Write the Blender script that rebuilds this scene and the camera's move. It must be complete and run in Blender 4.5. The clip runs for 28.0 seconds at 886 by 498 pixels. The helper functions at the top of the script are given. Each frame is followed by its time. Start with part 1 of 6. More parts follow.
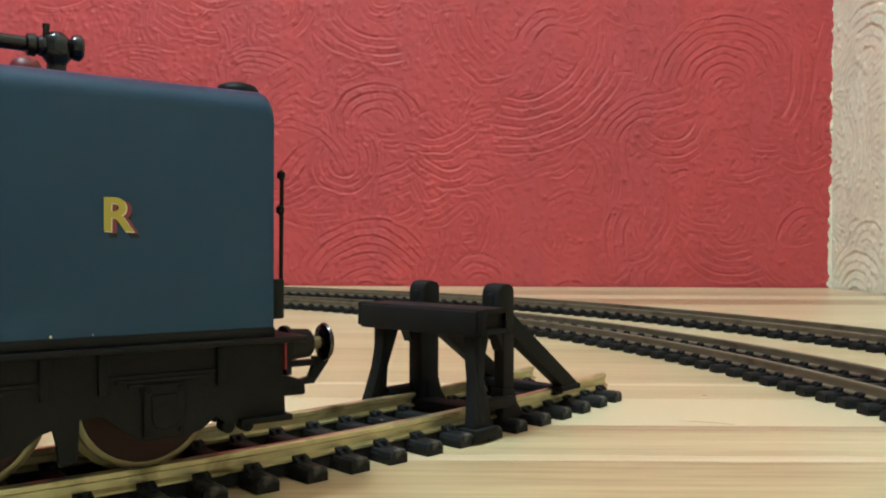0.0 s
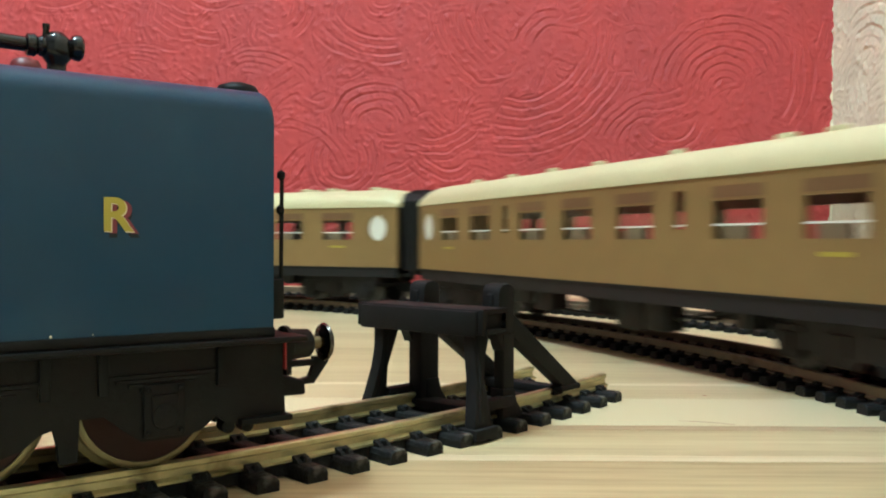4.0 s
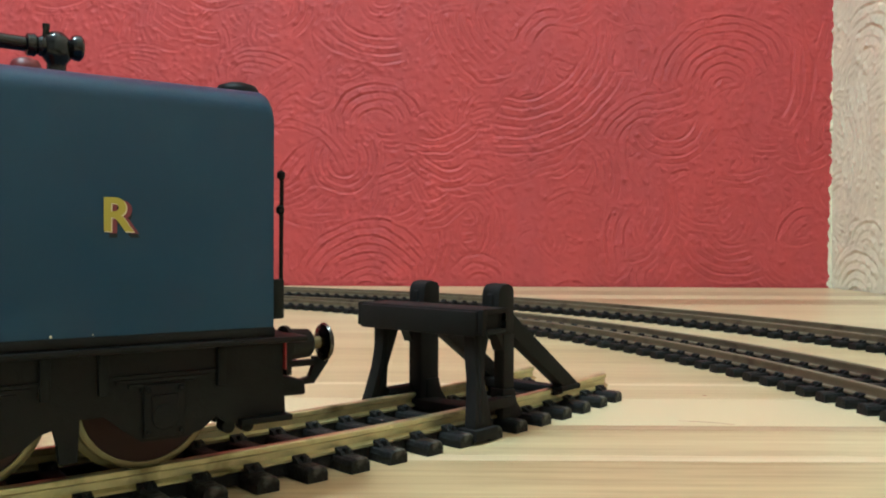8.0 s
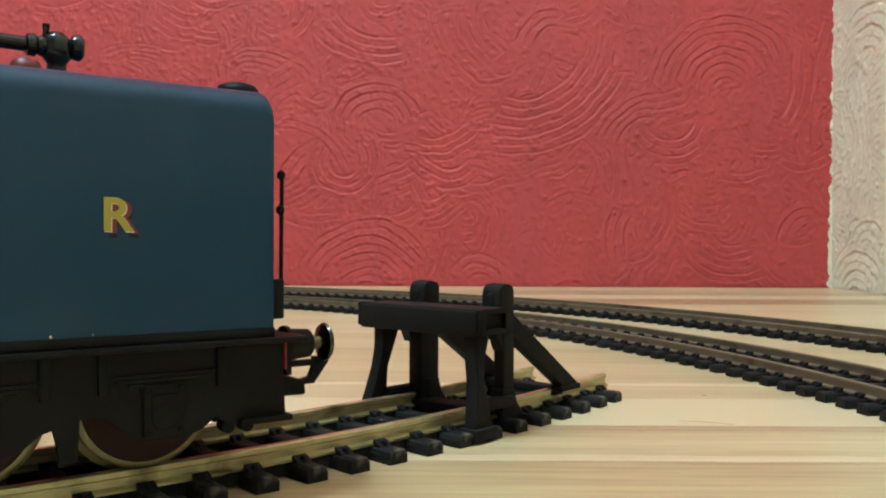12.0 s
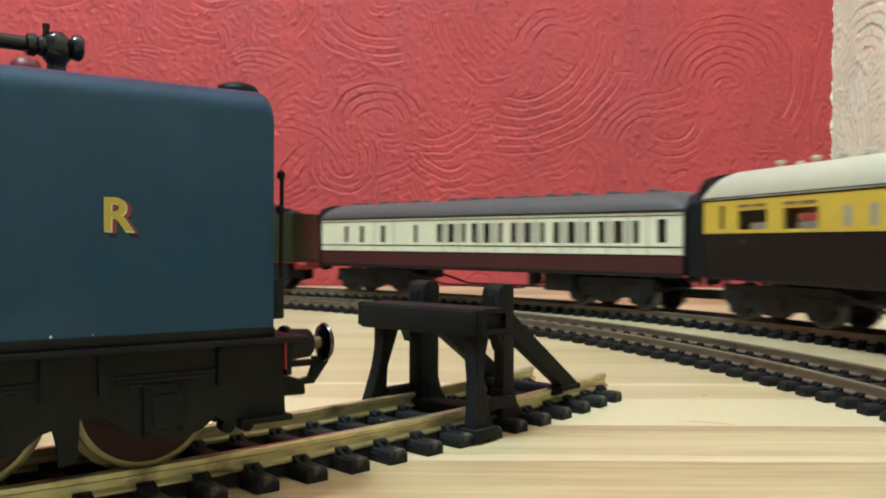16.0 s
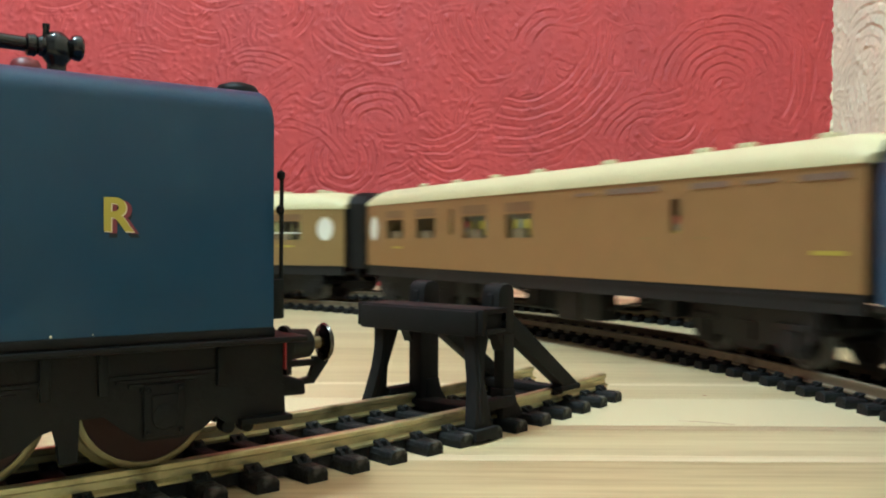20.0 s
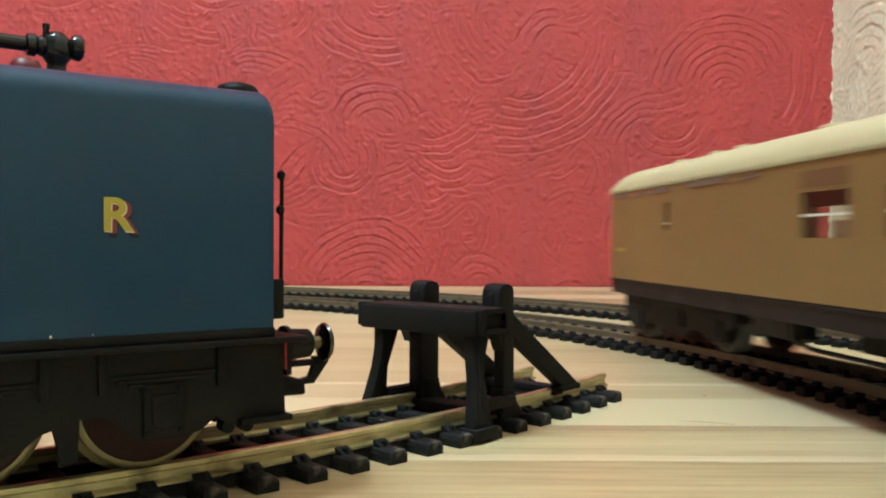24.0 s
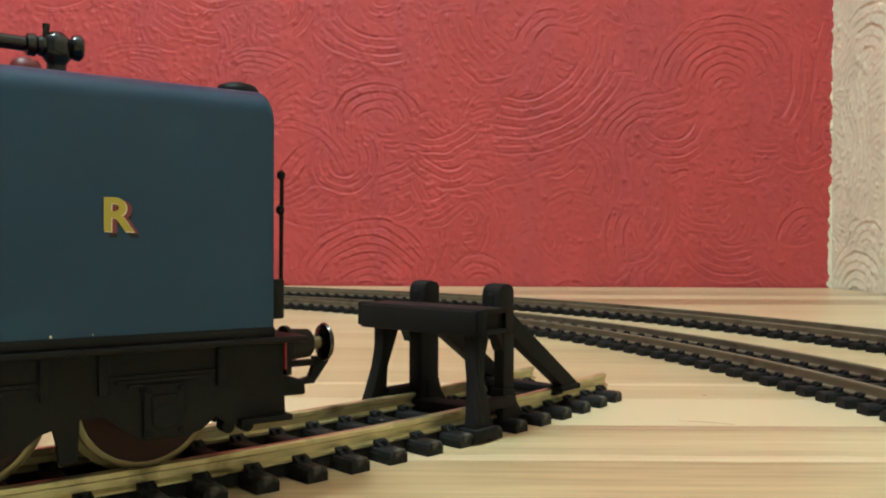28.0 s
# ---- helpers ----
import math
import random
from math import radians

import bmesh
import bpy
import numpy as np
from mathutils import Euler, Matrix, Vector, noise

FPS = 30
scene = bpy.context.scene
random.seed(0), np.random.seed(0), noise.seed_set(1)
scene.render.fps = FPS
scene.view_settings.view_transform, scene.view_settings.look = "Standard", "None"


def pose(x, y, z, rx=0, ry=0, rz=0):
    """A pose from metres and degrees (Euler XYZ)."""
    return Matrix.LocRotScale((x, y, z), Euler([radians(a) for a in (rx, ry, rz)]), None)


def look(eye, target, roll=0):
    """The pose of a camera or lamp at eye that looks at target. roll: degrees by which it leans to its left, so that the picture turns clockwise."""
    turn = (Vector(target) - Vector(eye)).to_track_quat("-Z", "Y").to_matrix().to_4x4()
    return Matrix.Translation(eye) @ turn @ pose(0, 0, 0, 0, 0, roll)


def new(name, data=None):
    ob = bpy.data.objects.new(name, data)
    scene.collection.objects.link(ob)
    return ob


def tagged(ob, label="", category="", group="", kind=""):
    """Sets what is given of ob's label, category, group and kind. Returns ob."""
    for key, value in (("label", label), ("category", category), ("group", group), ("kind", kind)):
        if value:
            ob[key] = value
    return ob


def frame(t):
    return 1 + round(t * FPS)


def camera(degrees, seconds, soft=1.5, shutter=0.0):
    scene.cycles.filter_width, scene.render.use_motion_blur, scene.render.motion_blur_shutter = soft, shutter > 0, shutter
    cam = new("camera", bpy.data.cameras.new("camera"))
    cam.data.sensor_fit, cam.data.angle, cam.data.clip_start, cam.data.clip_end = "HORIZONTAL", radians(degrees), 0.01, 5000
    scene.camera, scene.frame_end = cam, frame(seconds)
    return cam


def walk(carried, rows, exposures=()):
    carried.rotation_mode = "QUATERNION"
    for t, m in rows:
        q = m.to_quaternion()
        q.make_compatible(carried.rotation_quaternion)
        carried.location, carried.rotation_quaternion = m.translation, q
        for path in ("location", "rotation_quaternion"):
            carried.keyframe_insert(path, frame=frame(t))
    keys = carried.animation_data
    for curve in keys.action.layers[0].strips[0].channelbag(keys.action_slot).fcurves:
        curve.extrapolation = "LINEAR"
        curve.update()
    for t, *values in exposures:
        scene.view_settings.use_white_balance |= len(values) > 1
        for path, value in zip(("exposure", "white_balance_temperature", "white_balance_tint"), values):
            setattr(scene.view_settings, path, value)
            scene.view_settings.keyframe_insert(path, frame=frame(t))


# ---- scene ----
cam = camera(54.41, 28.0, soft=2.0, shutter=0.6)
EYE = (0.0, 0.0, 0.03097)
VIEW = look(EYE, (0.0, 1.0, 0.03097 - 0.00707), roll=0.252)
walk(cam, [(0.0, VIEW), (28.0, VIEW)], [(t, e, k, 8.0) for t, e, k in (
    (0.0, -0.03, 4750), (0.8, 0.02, 4750), (1.8, 0.23, 4750), (3.5, 0.23, 4750), (6.0, 0.2, 4750), (6.8, 0.15, 4750), (7.6, 0.04, 4750), (10.0, -0.02, 4750), (12.5, -0.06, 4750), (14.2, 0.2, 4750), (16.0, 0.23, 4750), (21.5, 0.24, 4750), (23.5, 0.2, 4830), (24.1, 0.12, 4880), (24.8, 0.02, 4940), (28.0, -0.08, 5000))])

# ---------------------------------------------------------------- world and light
world = bpy.data.worlds.new("room_air")
scene.world = world
world.use_nodes = True
world.node_tree.nodes["Background"].inputs[0].default_value = (0.9, 0.75, 0.55, 1)
world.node_tree.nodes["Background"].inputs[1].default_value = 0.03

LAMP = (-0.40, -0.13, 1.36)
bulb = bpy.data.lights.new("pendant_glow", "POINT")
bulb.energy, bulb.shadow_soft_size, bulb.color = 49.0, 0.15, (0.92, 1.0, 0.80)
lamp_ob = new("pendant_glow", bulb)
lamp_ob.location = LAMP

# ---------------------------------------------------------------- plan, in millimetres
MM = 0.001
CX, CY = -277.1, 105.2        # centre of the curve of the two running lines
R_IN, R_OUT = 371.0, 438.0    # first and second radius
STRAIGHT = 784.5              # straights of the ovals
RAIL = 4.5                    # height of the rail tops over the board
WALL_Y, WALL_X = 616.8, 278.3 # red wall and white wall
SID = (33.22, 191.61, 1.0195, 0.0030653)  # siding: point, heading, curvature


def oval(s, radius):
    """Point and heading (counter-clockwise) at s along an oval; s = 0 is the curve's start on the right."""
    half = math.pi * radius
    s = s % (2 * half + 2 * STRAIGHT)
    if s <= half:
        a = s / radius
        return CX + radius * math.cos(a), CY + radius * math.sin(a), a + math.pi / 2
    s -= half
    if s <= STRAIGHT:
        return CX - radius, CY - s, -math.pi / 2
    s -= STRAIGHT
    if s <= half:
        a = math.pi + s / radius
        return CX + radius * math.cos(a), CY - STRAIGHT + radius * math.sin(a), a + math.pi / 2
    return CX + radius, CY - STRAIGHT + (s - half), math.pi / 2


def siding(s):
    x, y, t, k = SID
    a = t + k * s
    return x + (math.sin(a) - math.sin(t)) / k, y - (math.cos(a) - math.cos(t)) / k, a


# ---------------------------------------------------------------- mesh helpers
class Geo:
    """A heap of vertices and faces, in millimetres."""

    def __init__(self):
        self.v, self.f = [], []

    def add(self, v, f):
        n = len(self.v)
        self.v += [tuple(p) for p in v]
        self.f += [tuple(i + n for i in q) for q in f]
        return self

    def box(self, x0, x1, y0, y1, z0, z1):
        v = [(x, y, z) for x in (x0, x1) for y in (y0, y1) for z in (z0, z1)]
        return self.add(v, [(0, 1, 3, 2), (4, 6, 7, 5), (0, 4, 5, 1), (2, 3, 7, 6), (0, 2, 6, 4), (1, 5, 7, 3)])

    def prism(self, pts, axis, a, b):
        """A polygon pulled along an axis from a to b. pts are (y,z) for x, (x,z) for y, (x,y) for z."""
        def put(p, c):
            return {"x": (c, p[0], p[1]), "y": (p[0], c, p[1]), "z": (p[0], p[1], c)}[axis]
        n = len(pts)
        v = [put(p, a) for p in pts] + [put(p, b) for p in pts]
        f = [tuple(range(n)), tuple(range(2 * n - 1, n - 1, -1))]
        f += [(i, i + n, (i + 1) % n + n, (i + 1) % n) for i in range(n)]
        return self.add(v, f)

    def lathe(self, prof, c=(0, 0, 0), axis="z", n=20):
        """Profile of (radius, height along the axis) turned about the axis through c."""
        v, f = [], []
        for r, h in prof:
            for i in range(n):
                a = 2 * math.pi * i / n
                u, w = r * math.cos(a), r * math.sin(a)
                p = {"z": (u, w, h), "x": (h, u, w), "y": (w, h, u)}[axis]
                v.append((p[0] + c[0], p[1] + c[1], p[2] + c[2]))
        m = len(prof)
        for j in range(m - 1):
            f += [(j * n + i, j * n + (i + 1) % n, (j + 1) * n + (i + 1) % n, (j + 1) * n + i) for i in range(n)]
        f.append(tuple(range(n - 1, -1, -1)))
        f.append(tuple(range((m - 1) * n, m * n)))
        return self.add(v, f)

    def hoop(self, prof, c=(0, 0, 0), axis="y", n=36):
        """A closed profile turned about the axis: a ring with an open middle."""
        v, f, m = [], [], len(prof)
        for r, h in prof:
            for i in range(n):
                a = 2 * math.pi * i / n
                u, w = r * math.cos(a), r * math.sin(a)
                p = {"z": (u, w, h), "x": (h, u, w), "y": (w, h, u)}[axis]
                v.append((p[0] + c[0], p[1] + c[1], p[2] + c[2]))
        for j in range(m):
            k = (j + 1) % m
            f += [(j * n + i, j * n + (i + 1) % n, k * n + (i + 1) % n, k * n + i) for i in range(n)]
        return self.add(v, f)

    def tube(self, pts, r, n=8):
        pts = [Vector(p) for p in pts]
        v, f = [], []
        for i, p in enumerate(pts):
            d = (pts[min(i + 1, len(pts) - 1)] - pts[max(i - 1, 0)]).normalized()
            side = d.cross(Vector((0, 0, 1)) if abs(d.z) < 0.9 else Vector((1, 0, 0))).normalized()
            up = side.cross(d)
            for k in range(n):
                a = 2 * math.pi * k / n
                v.append(p + side * (r * math.cos(a)) + up * (r * math.sin(a)))
        for j in range(len(pts) - 1):
            f += [(j * n + i, j * n + (i + 1) % n, (j + 1) * n + (i + 1) % n, (j + 1) * n + i) for i in range(n)]
        f.append(tuple(range(n - 1, -1, -1)))
        f.append(tuple(range((len(pts) - 1) * n, len(pts) * n)))
        return self.add(v, f)

    def loft(self, rings, closed=True, caps=True):
        """Skin over rings of equally many points."""
        n = len(rings[0])
        v = [p for r in rings for p in r]
        f = []
        for j in range(len(rings) - 1):
            for i in range(n if closed else n - 1):
                f.append((j * n + i, j * n + (i + 1) % n, (j + 1) * n + (i + 1) % n, (j + 1) * n + i))
        if caps:
            f.append(tuple(range(n - 1, -1, -1)))
            f.append(tuple(range((len(rings) - 1) * n, len(rings) * n)))
        return self.add(v, f)

    def pierced(self, x0, x1, z0, z1, y0, y1, holes):
        """An upright panel in x and z, thick from y0 to y1, with oblong holes (hx0, hx1, hz0, hz1) through it."""
        xs = sorted({x0, x1, *[h[0] for h in holes], *[h[1] for h in holes]})
        zs = sorted({z0, z1, *[h[2] for h in holes], *[h[3] for h in holes]})
        nx, nz = len(xs), len(zs)
        solid = [[not any(h[0] < (xs[i] + xs[i + 1]) / 2 < h[1] and h[2] < (zs[j] + zs[j + 1]) / 2 < h[3] for h in holes)
                  for j in range(nz - 1)] for i in range(nx - 1)]
        v = [(x, y, z) for y in (y0, y1) for x in xs for z in zs]
        k = nx * nz
        f = []

        def at(i, j):
            return 0 <= i < nx - 1 and 0 <= j < nz - 1 and solid[i][j]
        for i in range(nx - 1):
            for j in range(nz - 1):
                if not solid[i][j]:
                    continue
                a, b, c, d = i * nz + j, (i + 1) * nz + j, (i + 1) * nz + j + 1, i * nz + j + 1
                f += [(a, b, c, d), (a + k, d + k, c + k, b + k)]
                if not at(i - 1, j):
                    f.append((a, d, d + k, a + k))
                if not at(i + 1, j):
                    f.append((b, b + k, c + k, c))
                if not at(i, j - 1):
                    f.append((a, a + k, b + k, b))
                if not at(i, j + 1):
                    f.append((d, c, c + k, d + k))
        return self.add(v, f)


def finish(bm, name, material, smooth):
    bmesh.ops.recalc_face_normals(bm, faces=bm.faces)
    mesh = bpy.data.meshes.new(name)
    bm.to_mesh(mesh)
    bm.free()
    mesh.materials.append(material)
    if smooth:
        for p in mesh.polygons:
            p.use_smooth = True
        mesh.set_sharp_from_angle(angle=radians(38))
    return mesh


def meshed(name, geo, material, bevel=0.0, smooth=True, segments=2):
    bm = bmesh.new()
    vs = [bm.verts.new((p[0] * MM, p[1] * MM, p[2] * MM)) for p in geo.v]
    for q in geo.f:
        try:
            bm.faces.new([vs[i] for i in q])
        except ValueError:
            pass
    bmesh.ops.remove_doubles(bm, verts=bm.verts, dist=1e-6)
    bmesh.ops.recalc_face_normals(bm, faces=bm.faces)
    if bevel:
        sharp = [e for e in bm.edges if len(e.link_faces) == 2 and e.calc_face_angle(0) > 0.6]
        bmesh.ops.bevel(bm, geom=sharp, offset=bevel * MM, segments=segments, affect="EDGES", profile=0.5, clamp_overlap=True)
    return finish(bm, name, material, smooth)


def part(name, geo, material, parent, label="", bevel=0.0, smooth=True, segments=2):
    """One mesh object under a thing or under a part."""
    ob = new(name, meshed(name, geo, material, bevel, smooth, segments))
    ob.parent = parent
    return tagged(ob, label) if label else ob


def shared(name, mesh, parent, m=None):
    """An object on a mesh that it shares with its like."""
    ob = new(name, mesh)
    ob.parent = parent
    if m is not None:
        ob.matrix_local = m
    return ob


def thing(name, label, category, m=None, group=""):
    ob = new(name)
    ob.empty_display_size = 0.01
    if m is not None:
        ob.matrix_world = m
    return tagged(ob, label, category, group)


def place(x, y, z=0.0, heading=0.0):
    """A pose on the board from millimetres and radians."""
    return pose(x * MM, y * MM, z * MM, 0, 0, math.degrees(heading))


# ---------------------------------------------------------------- materials
def material(name, colour, rough=0.5, metal=0.0, vary=0.06, scale=400.0, bump=0.0, bump_scale=2000.0, spec=0.5, coat=0.0, wear=None, wear_at=0.62):
    """Plain surface with two scales of variation: a slow drift and a fine grain, with an optional worn tone."""
    m = bpy.data.materials.new(name)
    m.use_nodes = True
    t = m.node_tree
    b = t.nodes["Principled BSDF"]
    co = t.nodes.new("ShaderNodeTexCoord")
    n1 = t.nodes.new("ShaderNodeTexNoise")
    n1.inputs["Scale"].default_value, n1.inputs["Detail"].default_value = scale * 0.12, 3.0
    n2 = t.nodes.new("ShaderNodeTexNoise")
    n2.inputs["Scale"].default_value, n2.inputs["Detail"].default_value = scale, 4.0
    t.links.new(co.outputs["Object"], n1.inputs["Vector"])
    t.links.new(co.outputs["Object"], n2.inputs["Vector"])
    add = t.nodes.new("ShaderNodeMath")
    add.operation = "ADD"
    t.links.new(n1.outputs[0], add.inputs[0])
    t.links.new(n2.outputs[0], add.inputs[1])
    span = t.nodes.new("ShaderNodeMapRange")
    span.inputs["From Min"].default_value, span.inputs["From Max"].default_value = 0.6, 1.4
    span.inputs["To Min"].default_value, span.inputs["To Max"].default_value = 1.0 - vary, 1.0 + vary
    t.links.new(add.outputs[0], span.inputs["Value"])
    mul = t.nodes.new("ShaderNodeVectorMath")
    mul.operation = "SCALE"
    mul.inputs[0].default_value = colour
    t.links.new(span.outputs[0], mul.inputs["Scale"])
    out = mul.outputs[0]
    if wear:
        ramp = t.nodes.new("ShaderNodeMapRange")
        ramp.inputs["From Min"].default_value, ramp.inputs["From Max"].default_value = wear_at, wear_at + 0.12
        n3 = t.nodes.new("ShaderNodeTexNoise")
        n3.inputs["Scale"].default_value, n3.inputs["Detail"].default_value = scale * 0.35, 6.0
        t.links.new(co.outputs["Object"], n3.inputs["Vector"])
        t.links.new(n3.outputs[0], ramp.inputs["Value"])
        mix = t.nodes.new("ShaderNodeMix")
        mix.data_type = "RGBA"
        t.links.new(ramp.outputs[0], mix.inputs["Factor"])
        t.links.new(out, mix.inputs["A"])
        mix.inputs["B"].default_value = (*wear, 1)
        out = mix.outputs["Result"]
    t.links.new(out, b.inputs["Base Color"])
    rr = t.nodes.new("ShaderNodeMapRange")
    rr.inputs["From Min"].default_value, rr.inputs["From Max"].default_value = 0.3, 0.7
    rr.inputs["To Min"].default_value, rr.inputs["To Max"].default_value = max(0.03, rough - 0.08), min(1.0, rough + 0.08)
    t.links.new(n2.outputs[0], rr.inputs["Value"])
    t.links.new(rr.outputs[0], b.inputs["Roughness"])
    b.inputs["Metallic"].default_value = metal
    b.inputs["Specular IOR Level"].default_value = spec
    b.inputs["Coat Weight"].default_value = coat
    if bump:
        n4 = t.nodes.new("ShaderNodeTexNoise")
        n4.inputs["Scale"].default_value, n4.inputs["Detail"].default_value = bump_scale, 3.0
        t.links.new(co.outputs["Object"], n4.inputs["Vector"])
        bp = t.nodes.new("ShaderNodeBump")
        bp.inputs["Strength"].default_value, bp.inputs["Distance"].default_value = bump, 0.0004
        t.links.new(n4.outputs[0], bp.inputs["Height"])
        t.links.new(bp.outputs[0], b.inputs["Normal"])
    return m


def glass_material():
    m = bpy.data.materials.new("clear_plastic_glazing")
    m.use_nodes = True
    t = m.node_tree
    t.nodes.remove(t.nodes["Principled BSDF"])
    clear = t.nodes.new("ShaderNodeBsdfTransparent")
    clear.inputs[0].default_value = (0.93, 0.94, 0.92, 1)
    gloss = t.nodes.new("ShaderNodeBsdfGlossy")
    gloss.inputs["Roughness"].default_value = 0.08
    facing = t.nodes.new("ShaderNodeLayerWeight")
    facing.inputs["Blend"].default_value = 0.5
    steep = t.nodes.new("ShaderNodeMath")
    steep.operation, steep.inputs[1].default_value = "POWER", 4.0
    t.links.new(facing.outputs["Facing"], steep.inputs[0])
    sheen = t.nodes.new("ShaderNodeMath")
    sheen.operation, sheen.inputs[1].default_value, sheen.inputs[2].default_value = "MULTIPLY_ADD", 0.5, 0.03
    t.links.new(steep.outputs[0], sheen.inputs[0])
    mix = t.nodes.new("ShaderNodeMixShader")
    t.links.new(sheen.outputs[0], mix.inputs[0])
    t.links.new(clear.outputs[0], mix.inputs[1])
    t.links.new(gloss.outputs[0], mix.inputs[2])
    t.links.new(mix.outputs[0], t.nodes["Material Output"].inputs[0])
    return m


def wall_material(name, colour, other=None):
    """Brushed emulsion over combed plaster; with `other`, the ragged paint line beside the corner."""
    m = material(name, colour, rough=0.58, vary=0.10, scale=90.0, bump=0.2, bump_scale=900.0)
    t = m.node_tree
    b = t.nodes["Principled BSDF"]
    co = t.nodes.new("ShaderNodeTexCoord")
    src = b.inputs["Base Color"].links[0].from_socket
    # upright roller streaks, thin and thick coats of paint
    stretch = t.nodes.new("ShaderNodeMapping")
    stretch.inputs["Scale"].default_value = (26.0, 26.0, 3.0)
    t.links.new(co.outputs["Object"], stretch.inputs[0])
    coat = t.nodes.new("ShaderNodeTexNoise")
    coat.inputs["Scale"].default_value, coat.inputs["Detail"].default_value = 1.0, 3.0
    t.links.new(stretch.outputs[0], coat.inputs["Vector"])
    tone = t.nodes.new("ShaderNodeHueSaturation")
    for socket, lo, hi in (("Hue", 0.499, 0.5015), ("Saturation", 0.99, 1.01), ("Value", 0.94, 1.06)):
        fit = t.nodes.new("ShaderNodeMapRange")
        fit.inputs["From Min"].default_value, fit.inputs["From Max"].default_value = 0.32, 0.68
        fit.inputs["To Min"].default_value, fit.inputs["To Max"].default_value = lo, hi
        t.links.new(coat.outputs[0], fit.inputs["Value"])
        t.links.new(fit.outputs[0], tone.inputs[socket])
    t.links.new(src, tone.inputs["Color"])
    src = tone.outputs[0]
    t.links.new(src, b.inputs["Base Color"])
    if other:
        sep = t.nodes.new("ShaderNodeSeparateXYZ")
        t.links.new(co.outputs["Object"], sep.inputs[0])
        n = t.nodes.new("ShaderNodeTexNoise")
        n.inputs["Scale"].default_value, n.inputs["Detail"].default_value = 120.0, 4.0
        t.links.new(co.outputs["Object"], n.inputs["Vector"])
        wob = t.nodes.new("ShaderNodeMath")
        wob.operation, wob.inputs[1].default_value = "MULTIPLY_ADD", 0.009
        t.links.new(n.outputs[0], wob.inputs[0])
        t.links.new(sep.outputs["X"], wob.inputs[2])
        lean = t.nodes.new("ShaderNodeMath")
        lean.operation, lean.inputs[1].default_value = "MULTIPLY_ADD", -0.014
        t.links.new(sep.outputs["Z"], lean.inputs[0])
        t.links.new(wob.outputs[0], lean.inputs[2])
        cut = t.nodes.new("ShaderNodeMath")
        cut.operation, cut.inputs[1].default_value = "GREATER_THAN", WALL_X * MM + 0.0018
        t.links.new(lean.outputs[0], cut.inputs[0])
        mix = t.nodes.new("ShaderNodeMix")
        mix.data_type = "RGBA"
        t.links.new(cut.outputs[0], mix.inputs["Factor"])
        t.links.new(src, mix.inputs["A"])
        mix.inputs["B"].default_value = (*other, 1)
        t.links.new(mix.outputs["Result"], b.inputs["Base Color"])
    return m


